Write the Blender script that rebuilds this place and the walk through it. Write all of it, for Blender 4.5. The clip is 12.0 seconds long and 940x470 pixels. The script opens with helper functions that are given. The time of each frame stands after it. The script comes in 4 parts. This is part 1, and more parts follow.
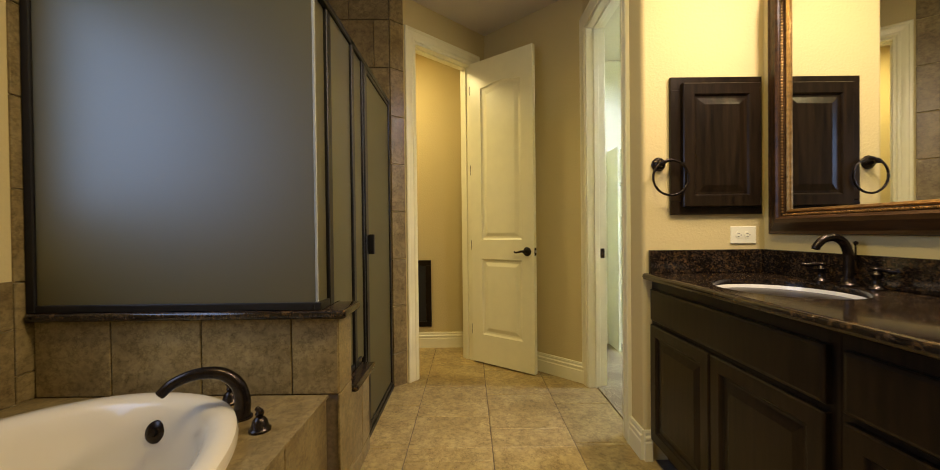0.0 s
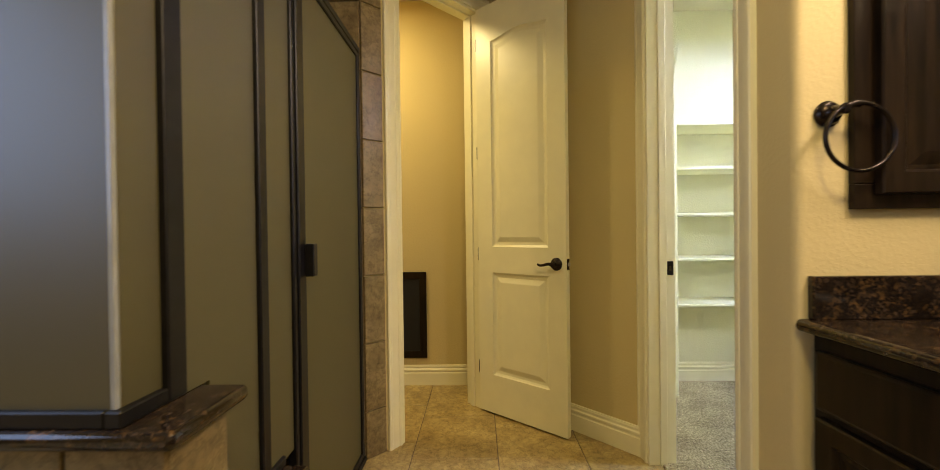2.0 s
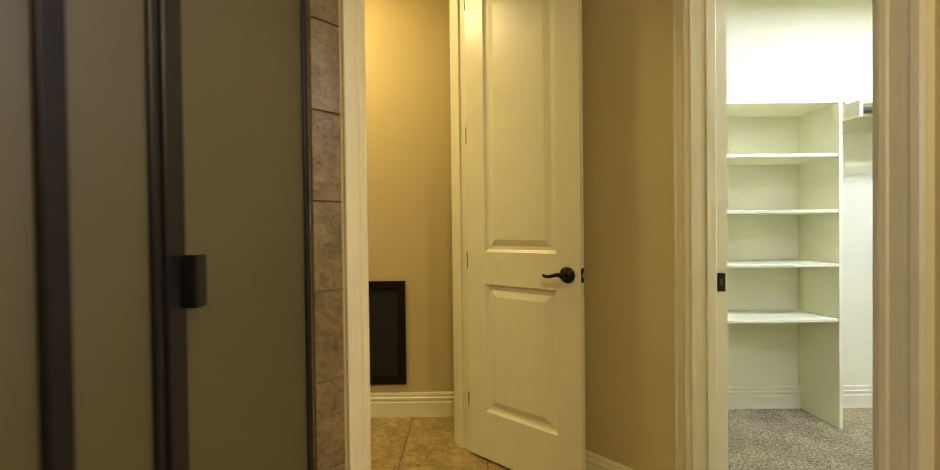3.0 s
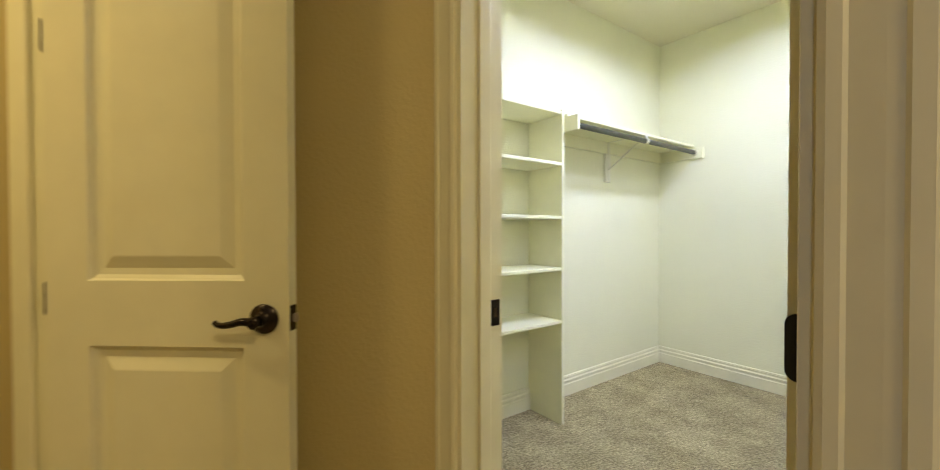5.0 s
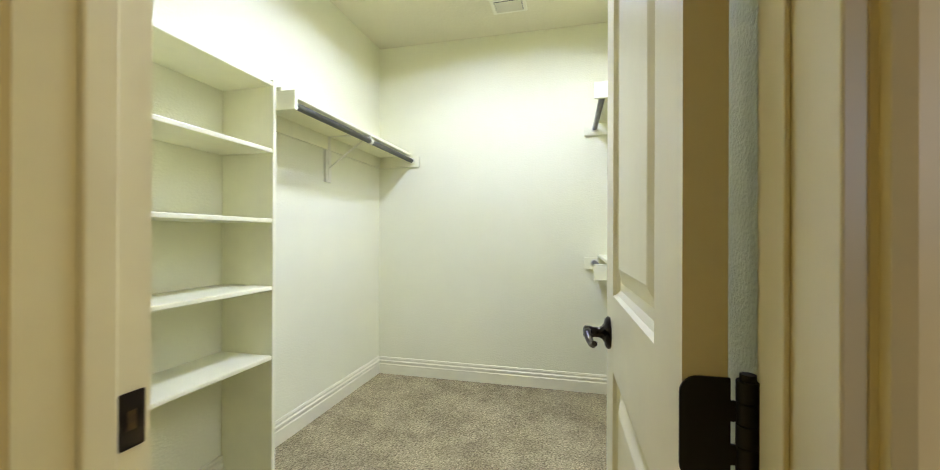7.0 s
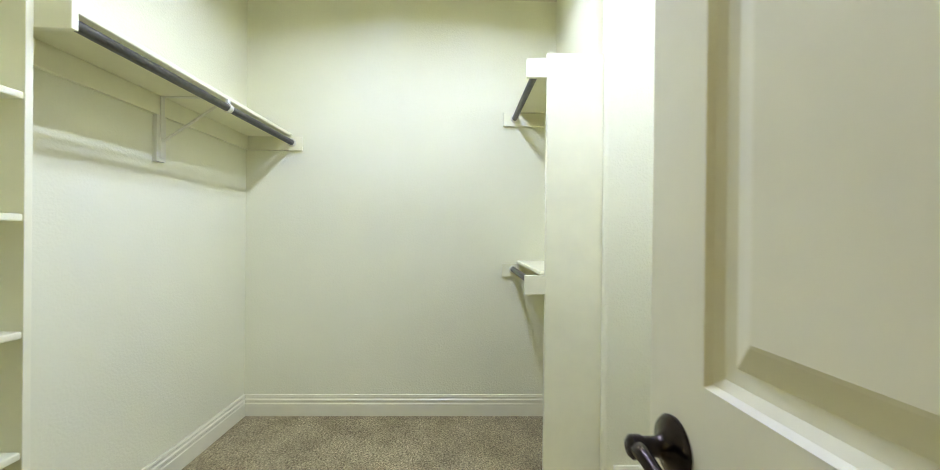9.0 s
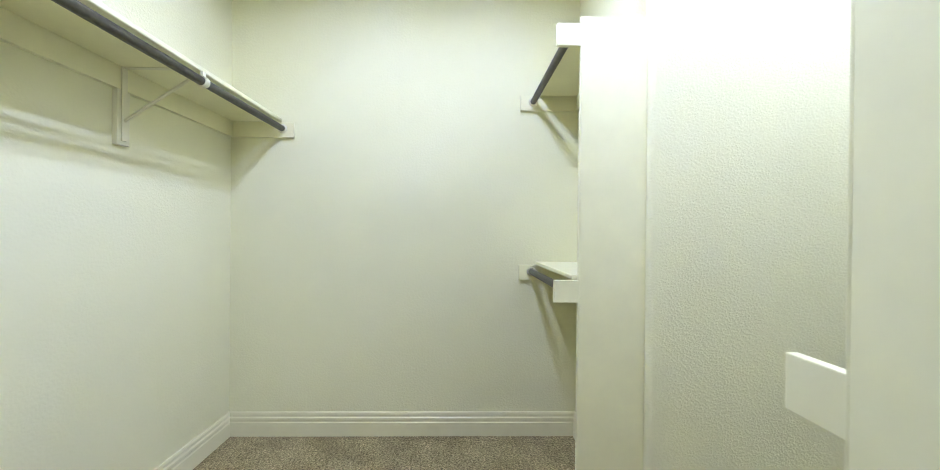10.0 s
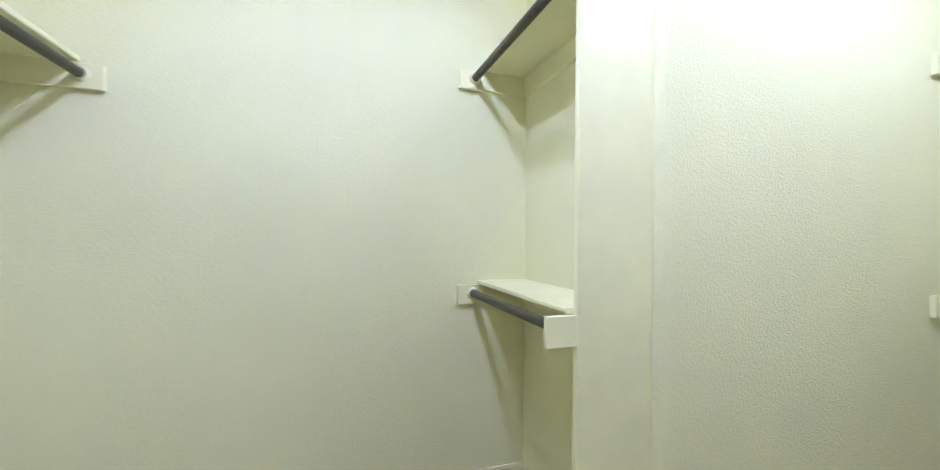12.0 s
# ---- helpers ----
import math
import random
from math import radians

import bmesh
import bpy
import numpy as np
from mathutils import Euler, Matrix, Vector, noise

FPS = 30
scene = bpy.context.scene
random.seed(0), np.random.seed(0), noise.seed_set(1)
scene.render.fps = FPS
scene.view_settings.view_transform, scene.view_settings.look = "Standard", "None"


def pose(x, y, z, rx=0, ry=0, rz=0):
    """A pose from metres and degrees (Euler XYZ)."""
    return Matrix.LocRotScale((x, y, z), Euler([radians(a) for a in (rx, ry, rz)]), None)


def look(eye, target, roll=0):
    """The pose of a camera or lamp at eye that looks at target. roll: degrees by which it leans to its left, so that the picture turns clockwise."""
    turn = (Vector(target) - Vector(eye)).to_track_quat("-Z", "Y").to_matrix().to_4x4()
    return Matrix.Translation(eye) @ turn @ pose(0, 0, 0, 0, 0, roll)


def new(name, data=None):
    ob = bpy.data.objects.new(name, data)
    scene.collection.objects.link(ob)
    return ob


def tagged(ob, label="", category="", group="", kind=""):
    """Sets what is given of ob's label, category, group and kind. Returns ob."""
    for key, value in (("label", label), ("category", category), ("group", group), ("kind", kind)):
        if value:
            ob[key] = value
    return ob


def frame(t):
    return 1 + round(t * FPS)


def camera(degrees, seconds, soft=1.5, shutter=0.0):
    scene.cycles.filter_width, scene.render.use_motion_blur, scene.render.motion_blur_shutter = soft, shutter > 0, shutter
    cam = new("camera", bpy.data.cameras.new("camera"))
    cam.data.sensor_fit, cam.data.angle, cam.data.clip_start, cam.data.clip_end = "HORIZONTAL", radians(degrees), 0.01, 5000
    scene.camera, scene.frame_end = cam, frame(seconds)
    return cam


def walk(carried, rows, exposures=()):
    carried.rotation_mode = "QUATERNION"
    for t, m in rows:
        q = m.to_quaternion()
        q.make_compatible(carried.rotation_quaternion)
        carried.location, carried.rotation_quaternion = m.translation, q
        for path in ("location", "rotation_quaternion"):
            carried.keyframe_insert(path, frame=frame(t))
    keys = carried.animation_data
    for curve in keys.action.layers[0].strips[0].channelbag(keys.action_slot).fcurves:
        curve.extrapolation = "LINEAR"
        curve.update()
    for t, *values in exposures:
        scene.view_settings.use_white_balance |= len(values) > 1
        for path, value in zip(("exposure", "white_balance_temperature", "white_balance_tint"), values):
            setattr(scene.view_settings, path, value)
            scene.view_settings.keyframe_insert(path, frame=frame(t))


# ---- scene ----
cam = camera(99.4, 12.0, 0.8, 0.4)
PATH = [
    (0, (0.098, 0.083, 1.073), (0.102, 2.083, 1.054), -0.65),
    (0.5, (0.107, 0.279, 1.081), (0.079, 2.279, 1.065), -0.6),
    (1, (0.113, 0.472, 1.088), (0.074, 2.471, 1.074), -0.6),
    (1.5, (0.123, 0.690, 1.091), (0.076, 2.69, 1.072), -0.65),
    (2, (0.118, 0.928, 1.095), (0.076, 2.928, 1.077), -0.7),
    (2.5, (0.109, 1.175, 1.099), (0.073, 3.175, 1.08), -0.7),
    (2.7, (0.112, 1.267, 1.100), (0.076, 3.267, 1.08), -0.7),
    (4.3, (0.292, 1.873, 1.118), (1.006, 3.741, 1.088), -0.5),
    (4.5, (0.315, 1.921, 1.118), (1.168, 3.73, 1.09), -0.6),
    (5, (0.375, 2.025, 1.118), (1.548, 3.644, 1.092), -0.1),
    (5.5, (0.438, 2.11, 1.117), (1.901, 3.474, 1.099), 0.0),
    (6, (0.493, 2.187, 1.121), (2.184, 3.255, 1.109), 0.3),
    (6.5, (0.572, 2.249, 1.122), (2.422, 3.008, 1.12), 0.4),
    (7, (0.652, 2.298, 1.125), (2.592, 2.783, 1.128), 0.2),
    (7.5, (0.741, 2.329, 1.135), (2.725, 2.583, 1.134), 0.5),
    (7.7, (0.777, 2.346, 1.138), (2.769, 2.518, 1.135), 0.5),
    (9.3, (1.185, 2.482, 1.157), (3.184, 2.431, 1.151), 0.6),
    (9.5, (1.241, 2.498, 1.157), (3.241, 2.445, 1.149), 0.6),
    (10, (1.378, 2.527, 1.147), (3.377, 2.479, 1.14), 0.6),
    (10.5, (1.502, 2.568, 1.141), (3.501, 2.525, 1.135), 0.5),
    (11, (1.626, 2.623, 1.152), (3.624, 2.536, 1.151), 0.5),
    (11.5, (1.771, 2.677, 1.172), (3.746, 2.362, 1.174), 0.5),
    (12, (1.938, 2.704, 1.184), (3.833, 2.066, 1.195), 0.6),
]
walk(cam, [(t, look(e, g, r)) for t, e, g, r in PATH], [(0, 0.02, 6500, 10), (2.5, 0.0, 6750, 11), (5, -0.23, 6750, 11), (7.0, -0.25, 6650, 10), (7.7, -0.34, 6600, 10), (9.5, -0.45, 6450, 9), (12, -0.55, 6450, 9)])

# ---- light ----
world = bpy.data.worlds.new("world")
scene.world = world
world.use_nodes = True
world.node_tree.nodes["Background"].inputs[0].default_value = (0.55, 0.7, 1.0, 1)
world.node_tree.nodes["Background"].inputs[1].default_value = 0.35


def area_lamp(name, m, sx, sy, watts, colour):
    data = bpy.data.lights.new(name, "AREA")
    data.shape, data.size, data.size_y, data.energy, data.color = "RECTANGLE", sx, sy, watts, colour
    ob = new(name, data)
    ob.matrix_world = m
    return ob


WARM = (1.0, 0.785, 0.38)
# vanity light bar above the mirror, lamp in the toilet room, unseen fill lamp added under the bath ceiling, tub window,
# closet lamp
area_lamp("vanity_light", look((1.36, 1.15, 2.36), (0.9, 1.2, 0.9)), 0.7, 0.12, 29.5, (1.0, 0.80, 0.66))
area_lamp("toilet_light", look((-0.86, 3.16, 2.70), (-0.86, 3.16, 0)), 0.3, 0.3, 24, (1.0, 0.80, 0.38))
area_lamp("bath_fill", look((0.35, 0.8, 2.72), (0.35, 0.8, 0)), 0.3, 0.3, 27, WARM)
area_lamp("window_light", look((-1.60, 0.75, 1.65), (0.0, 0.85, 1.6)), 1.15, 0.95, 16.5, (0.44, 0.60, 1.0))



# ---- materials ----
def nodes_of(name):
    m = bpy.data.materials.new(name)
    m.use_nodes = True
    nt = m.node_tree
    return m, nt, nt.nodes["Principled BSDF"]


def link(nt, a, b):
    nt.links.new(a, b)


def coords(nt, scale=(1, 1, 1), kind="Object"):
    tc = nt.nodes.new("ShaderNodeTexCoord")
    mp = nt.nodes.new("ShaderNodeMapping")
    mp.inputs["Scale"].default_value = scale
    link(nt, tc.outputs[kind], mp.inputs["Vector"])
    return mp.outputs["Vector"]


def noise_tex(nt, vec, scale, detail=4, rough=0.55):
    n = nt.nodes.new("ShaderNodeTexNoise")
    n.inputs["Scale"].default_value = scale
    n.inputs["Detail"].default_value = detail
    n.inputs["Roughness"].default_value = rough
    link(nt, vec, n.inputs["Vector"])
    return n.outputs["Fac"]


def ramp(nt, fac, stops):
    r = nt.nodes.new("ShaderNodeValToRGB")
    els = r.color_ramp.elements
    while len(els) < len(stops):
        els.new(0.5)
    for e, (p, c) in zip(els, stops):
        e.position, e.color = p, (*c, 1)
    link(nt, fac, r.inputs["Fac"])
    return r.outputs["Color"]


def bump(nt, bsdf, height, strength, distance=0.002):
    b = nt.nodes.new("ShaderNodeBump")
    b.inputs["Strength"].default_value = strength
    b.inputs["Distance"].default_value = distance
    link(nt, height, b.inputs["Height"])
    link(nt, b.outputs["Normal"], bsdf.inputs["Normal"])


def mix(nt, fac, a, b, mode="MIX"):
    m = nt.nodes.new("ShaderNodeMix")
    m.data_type, m.blend_type = "RGBA", mode
    for sock, v in ((m.inputs[0], fac), (m.inputs[6], a), (m.inputs[7], b)):
        if isinstance(v, (int, float)):
            sock.default_value = v
        elif isinstance(v, tuple):
            sock.default_value = (*v, 1)
        else:
            link(nt, v, sock)
    return m.outputs[2]


def paint(name, colour, rough=0.75, grain=80, depth=0.0012, strength=0.32, stain=0.06):
    """Painted plaster: orange-peel relief, slight stains."""
    m, nt, b = nodes_of(name)
    v = coords(nt)
    big = noise_tex(nt, v, 1.3, 3)
    dark = tuple(c * (1 - stain) for c in colour)
    link(nt, ramp(nt, big, [(0.3, dark), (0.7, colour)]), b.inputs["Base Color"])
    b.inputs["Roughness"].default_value = rough
    b.inputs["Specular IOR Level"].default_value = 0.25
    fine = noise_tex(nt, v, grain, 2, 0.5)
    bump(nt, b, ramp(nt, fine, [(0.42, (0, 0, 0)), (0.62, (1, 1, 1))]), strength, depth)
    return m


def plain(name, colour, rough=0.4, metal=0.0, grain=30, vary=0.08, relief=0.1, distance=0.0006):
    m, nt, b = nodes_of(name)
    v = coords(nt)
    n = noise_tex(nt, v, grain, 4)
    lo = tuple(c * (1 - vary) for c in colour)
    hi = tuple(min(1, c * (1 + vary)) for c in colour)
    link(nt, ramp(nt, n, [(0.3, lo), (0.7, hi)]), b.inputs["Base Color"])
    b.inputs["Roughness"].default_value = rough
    b.inputs["Metallic"].default_value = metal
    bump(nt, b, noise_tex(nt, v, grain * 4, 3), relief, distance)
    return m


def tile_mat(name, lo, mid, hi, rough):
    """Mottled ceramic that imitates travertine; each piece a little different."""
    m, nt, b = nodes_of(name)
    oi = nt.nodes.new("ShaderNodeObjectInfo")
    tc = nt.nodes.new("ShaderNodeTexCoord")
    sc = nt.nodes.new("ShaderNodeVectorMath")
    sc.operation = "SCALE"
    sc.inputs[0].default_value = (37.0, 19.0, 53.0)
    link(nt, oi.outputs["Random"], sc.inputs["Scale"])
    ad = nt.nodes.new("ShaderNodeVectorMath")
    link(nt, tc.outputs["Object"], ad.inputs[0])
    link(nt, sc.outputs[0], ad.inputs[1])
    v = ad.outputs[0]
    n1 = noise_tex(nt, v, 8.0, 9, 0.75)
    n2 = noise_tex(nt, v, 40.0, 7, 0.75)
    c1 = ramp(nt, n1, [(0.28, lo), (0.5, mid), (0.72, hi)])
    c2 = ramp(nt, n2, [(0.36, (0.62, 0.6, 0.56)), (0.54, (1, 1, 1))])
    c = mix(nt, 0.9, c1, c2, "MULTIPLY")
    # thin darker veins and pits
    n3 = noise_tex(nt, v, 11.0, 8, 0.72)
    c3 = ramp(nt, n3, [(0.47, (1, 1, 1)), (0.497, (0.6, 0.56, 0.46)), (0.525, (1, 1, 1))])
    c = mix(nt, 1.0, c, c3, "MULTIPLY")
    tone = ramp(nt, oi.outputs["Random"], [(0, (0.9, 0.89, 0.88)), (1, (1.0, 1.0, 1.0))])
    link(nt, mix(nt, 1.0, c, tone, "MULTIPLY"), b.inputs["Base Color"])
    r = nt.nodes.new("ShaderNodeMapRange")
    r.inputs["To Min"].default_value, r.inputs["To Max"].default_value = rough - 0.08, rough + 0.15
    link(nt, n2, r.inputs["Value"])
    link(nt, r.outputs[0], b.inputs["Roughness"])
    bump(nt, b, n2, 0.25, 0.002)
    return m


def wood_mat(name, lo, hi, rough, axis=2):
    m, nt, b = nodes_of(name)
    s = [14.0, 14.0, 14.0]
    s[axis] = 1.2
    v = coords(nt, tuple(s))
    n = noise_tex(nt, v, 3.0, 6, 0.65)
    n2 = noise_tex(nt, v, 14.0, 3, 0.6)
    c = ramp(nt, n, [(0.3, lo), (0.72, hi)])
    link(nt, mix(nt, 0.18, c, ramp(nt, n2, [(0.4, (0.6, 0.6, 0.6)), (0.6, (1, 1, 1))]), "MULTIPLY"), b.inputs["Base Color"])
    b.inputs["Roughness"].default_value = rough
    b.inputs["Specular IOR Level"].default_value = 0.2
    bump(nt, b, n2, 0.15, 0.0008)
    return m


def granite_mat():
    m, nt, b = nodes_of("granite")
    v = coords(nt)
    vo = nt.nodes.new("ShaderNodeTexVoronoi")
    vo.inputs["Scale"].default_value = 170.0
    link(nt, v, vo.inputs["Vector"])
    sep = nt.nodes.new("ShaderNodeSeparateColor")
    link(nt, vo.outputs["Color"], sep.inputs[0])
    c = ramp(nt, sep.outputs[0], [(0.0, (0.012, 0.009, 0.008)), (0.5, (0.02, 0.014, 0.010)), (0.75, (0.035, 0.023, 0.014)), (0.93, (0.055, 0.035, 0.020)), (1.0, (0.085, 0.062, 0.044))])
    big = ramp(nt, noise_tex(nt, v, 9, 5, 0.65), [(0.35, (0.35, 0.33, 0.32)), (0.65, (1, 1, 1))])
    c = mix(nt, 1.0, c, big, "MULTIPLY")
    # warm golden crystals in uneven clusters
    clump = ramp(nt, noise_tex(nt, v, 48, 5, 0.75), [(0.54, (0, 0, 0)), (0.68, (0.55, 0.55, 0.55))])
    c = mix(nt, clump, c, (0.17, 0.092, 0.030))
    link(nt, c, b.inputs["Base Color"])
    b.inputs["Roughness"].default_value = 0.10
    return m


def carpet_mat():
    m, nt, b = nodes_of("carpet")
    v = coords(nt)
    n = noise_tex(nt, v, 95, 5, 0.8)
    big = noise_tex(nt, v, 4.5, 4, 0.62)
    mid = noise_tex(nt, v, 24, 3, 0.7)
    c = ramp(nt, n, [(0.34, (0.115, 0.093, 0.042)), (0.5, (0.425, 0.355, 0.185)), (0.64, (0.82, 0.71, 0.41))])
    # brushed patches where the pile leans another way
    c = mix(nt, 0.6, c, ramp(nt, big, [(0.40, (0.62, 0.60, 0.57)), (0.58, (1, 1, 1))]), "MULTIPLY")
    c = mix(nt, 0.42, c, ramp(nt, mid, [(0.36, (0.62, 0.61, 0.6)), (0.6, (1, 1, 1))]), "MULTIPLY")
    link(nt, c, b.inputs["Base Color"])
    b.inputs["Roughness"].default_value = 0.95
    b.inputs["Specular IOR Level"].default_value = 0.1
    bump(nt, b, n, 1.0, 0.008)
    return m


def frosted_mat():
    """Obscure glass: lets soft light through and reflects a broad gloss."""
    m, nt, b = nodes_of("frosted_glass")
    v = coords(nt)
    b.inputs["Base Color"].default_value = (0.094, 0.075, 0.012, 1)
    b.inputs["Roughness"].default_value = 0.45
    b.inputs["Specular IOR Level"].default_value = 0.6
    tr = nt.nodes.new("ShaderNodeBsdfTranslucent")
    tr.inputs["Color"].default_value = (0.22, 0.168, 0.045, 1)
    ms = nt.nodes.new("ShaderNodeMixShader")
    ms.inputs[0].default_value = 0.35
    link(nt, b.outputs[0], ms.inputs[1])
    link(nt, tr.outputs[0], ms.inputs[2])
    gl = nt.nodes.new("ShaderNodeBsdfGlossy")
    gl.inputs["Color"].default_value = (0.82, 0.83, 0.78, 1)
    gl.inputs["Roughness"].default_value = 0.56
    mg = nt.nodes.new("ShaderNodeMixShader")
    mg.inputs[0].default_value = 0.072
    link(nt, ms.outputs[0], mg.inputs[1])
    link(nt, gl.outputs[0], mg.inputs[2])
    link(nt, mg.outputs[0], nt.nodes["Material Output"].inputs["Surface"])
    bump(nt, b, noise_tex(nt, v, 220, 2), 0.15, 0.0006)
    return m


WALL = paint("beige_wall_paint", (0.61, 0.505, 0.245))
CLOSET = paint("cream_wall_paint", (0.86, 0.84, 0.56), grain=90, depth=0.003, strength=0.15)
CLOSETX = paint("cream_orange_peel_paint", (0.86, 0.84, 0.56), grain=120, depth=0.003, strength=0.31)
CEIL = paint("ceiling_paint", (0.66, 0.58, 0.44), grain=45)
CEILC = paint("closet_ceiling_paint", (0.76, 0.71, 0.47), grain=45)
TRIM = plain("cream_trim_paint", (0.84, 0.80, 0.545), 0.32, grain=8, vary=0.03, relief=0.06)
SHELF = plain("white_shelf_paint", (0.88, 0.855, 0.56), 0.35, grain=8, vary=0.03, relief=0.06)
BRONZE = plain("oil_rubbed_bronze", (0.03, 0.022, 0.017), 0.25, 0.8, 40, 0.4, 0.05)
FRAMEM = plain("dark_bronze_frame", (0.009, 0.008, 0.008), 0.42, 0.4, 30, 0.3, 0.05)
RODM = plain("grey_rod", (0.072, 0.067, 0.050), 0.38, 0.5, 50, 0.2, 0.05)
WOOD = wood_mat("espresso_wood", (0.0035, 0.0022, 0.0012), (0.025, 0.015, 0.0075), 0.28)
MFRAME = wood_mat("mirror_frame_wood", (0.014, 0.007, 0.003), (0.085, 0.04, 0.014), 0.3, 1)
GOLD = plain("antique_gold", (0.30, 0.17, 0.05), 0.35, 0.8, 60, 0.4, 0.1)
GRAN = granite_mat()
CARPET = carpet_mat()
FROST = frosted_mat()
FLOORT = tile_mat("floor_tile", (0.275, 0.188, 0.062), (0.455, 0.335, 0.128), (0.63, 0.495, 0.215), 0.33)
WALLT = tile_mat("wall_tile", (0.145, 0.098, 0.037), (0.25, 0.185, 0.077), (0.36, 0.282, 0.13), 0.34)
GROUT = plain("grout", (0.16, 0.12, 0.08), 0.9, grain=80, vary=0.2, relief=0.3)
# white tub acrylic, its shade put into a darker tan base colour
SHADED_ACR = plain("shaded_white_acrylic", (0.66, 0.60, 0.46), 0.10, grain=3, vary=0.03, relief=0.0)
PORC = plain("white_porcelain", (0.84, 0.82, 0.76), 0.08, grain=3, vary=0.02, relief=0.0)
PLAST = plain("white_plastic", (0.80, 0.77, 0.57), 0.3, grain=10, vary=0.02, relief=0.02)
STEEL = plain("satin_metal", (0.5, 0.47, 0.42), 0.3, 0.9, 40, 0.1, 0.05)
DARK = plain("black_void", (0.006, 0.006, 0.006), 0.6, grain=20, vary=0.2, relief=0.1)
KEEPER = plain("worn_brass", (0.09, 0.055, 0.02), 0.5, 0.6, 60, 0.4, 0.1)
SEAL = plain("clear_seal", (0.30, 0.31, 0.29), 0.25, grain=20, vary=0.1, relief=0.05)
MIRROR = plain("mirror_silver", (0.86, 0.88, 0.86), 0.015, 1.0, 2, 0.0, 0.0)


# ---- mesh helpers ----
def mesh_of(name, bm, material, smooth=False):
    me = bpy.data.meshes.new(name)
    bmesh.ops.recalc_face_normals(bm, faces=bm.faces)
    bm.to_mesh(me)
    bm.free()
    me.materials.append(material)
    if smooth:
        for p in me.polygons:
            p.use_smooth = True
        me.set_sharp_from_angle(angle=radians(40))
    return me


def part(name, bm, material, parent=None, label="", smooth=False):
    ob = new(name, mesh_of(name, bm, material, smooth))
    if parent is not None:
        ob.parent = parent
    return tagged(ob, label)


def thing(name, m, label, category, group="", kind=""):
    ob = new(name)
    ob.empty_display_size = 0.05
    ob.matrix_world = m
    return tagged(ob, label, category, group, kind)


def add_box(bm, x0, x1, y0, y1, z0, z1, bevel=0.0, seg=2):
    vs = bmesh.ops.create_cube(bm, size=1)["verts"]
    for v in vs:
        v.co = Vector((x0 + (v.co.x + 0.5) * (x1 - x0), y0 + (v.co.y + 0.5) * (y1 - y0), z0 + (v.co.z + 0.5) * (z1 - z0)))
    if bevel:
        edges = list({e for v in vs for e in v.link_edges})
        bmesh.ops.bevel(bm, geom=edges, offset=bevel, segments=seg, affect="EDGES", profile=0.5)


def box(x0, x1, y0, y1, z0, z1, bevel=0.0, seg=2):
    bm = bmesh.new()
    add_box(bm, x0, x1, y0, y1, z0, z1, bevel, seg)
    return bm


def sweep(bm, profile, path, closed=False):
    """Pushes a closed profile (across, up) along a path of (place, across, up) frames."""
    rings = []
    for p, a, u in path:
        rings.append([bm.verts.new(Vector(p) + Vector(a) * s + Vector(u) * t) for s, t in profile])
    n = len(profile)
    pairs = list(zip(rings, rings[1:])) + ([(rings[-1], rings[0])] if closed else [])
    for r0, r1 in pairs:
        for i in range(n):
            bm.faces.new((r0[i], r0[(i + 1) % n], r1[(i + 1) % n], r1[i]))
    if not closed:
        bm.faces.new(rings[0])
        bm.faces.new(rings[-1][::-1])


def tube(bm, points, radii, n=14):
    """A round bar along points, with a radius at each."""
    pts = [Vector(p) for p in points]
    up = None
    circle = [(math.cos(2 * math.pi * k / n), math.sin(2 * math.pi * k / n)) for k in range(n)]
    rings = []
    for i, p in enumerate(pts):
        d = (pts[min(i + 1, len(pts) - 1)] - pts[max(i - 1, 0)]).normalized()
        if up is None:
            up = d.orthogonal().normalized()
        up = (up - d * up.dot(d)).normalized()
        side = d.cross(up)
        rings.append([bm.verts.new(p + (up * c + side * s) * radii[i]) for c, s in circle])
    for r0, r1 in zip(rings, rings[1:]):
        for i in range(n):
            bm.faces.new((r0[i], r0[(i + 1) % n], r1[(i + 1) % n], r1[i]))
    bm.faces.new(rings[0])
    bm.faces.new(rings[-1][::-1])


def lathe(bm, profile, m=Matrix.Identity(4), n=24):
    """A turned shape about z from (radius, height) pairs."""
    rings = []
    for r, z in profile:
        rings.append([bm.verts.new(m @ Vector((max(r, 1e-4) * math.cos(2 * math.pi * k / n), max(r, 1e-4) * math.sin(2 * math.pi * k / n), z))) for k in range(n)])
    for r0, r1 in zip(rings, rings[1:]):
        for i in range(n):
            bm.faces.new((r0[i], r0[(i + 1) % n], r1[(i + 1) % n], r1[i]))
    bm.faces.new(rings[0][::-1])
    bm.faces.new(rings[-1])


def spline(points, n=8):
    """Smooth points through the given ones."""
    P = [Vector(p) for p in points]
    P = [P[0] * 2 - P[1]] + P + [P[-1] * 2 - P[-2]]
    out = []
    for i in range(1, len(P) - 2):
        a, b, c, d = P[i - 1:i + 3]
        for k in range(n):
            t = k / n
            out.append(0.5 * ((2 * b) + (c - a) * t + (2 * a - 5 * b + 4 * c - d) * t * t + (3 * b - a - 3 * c + d) * t ** 3))
    out.append(P[-2])
    return out


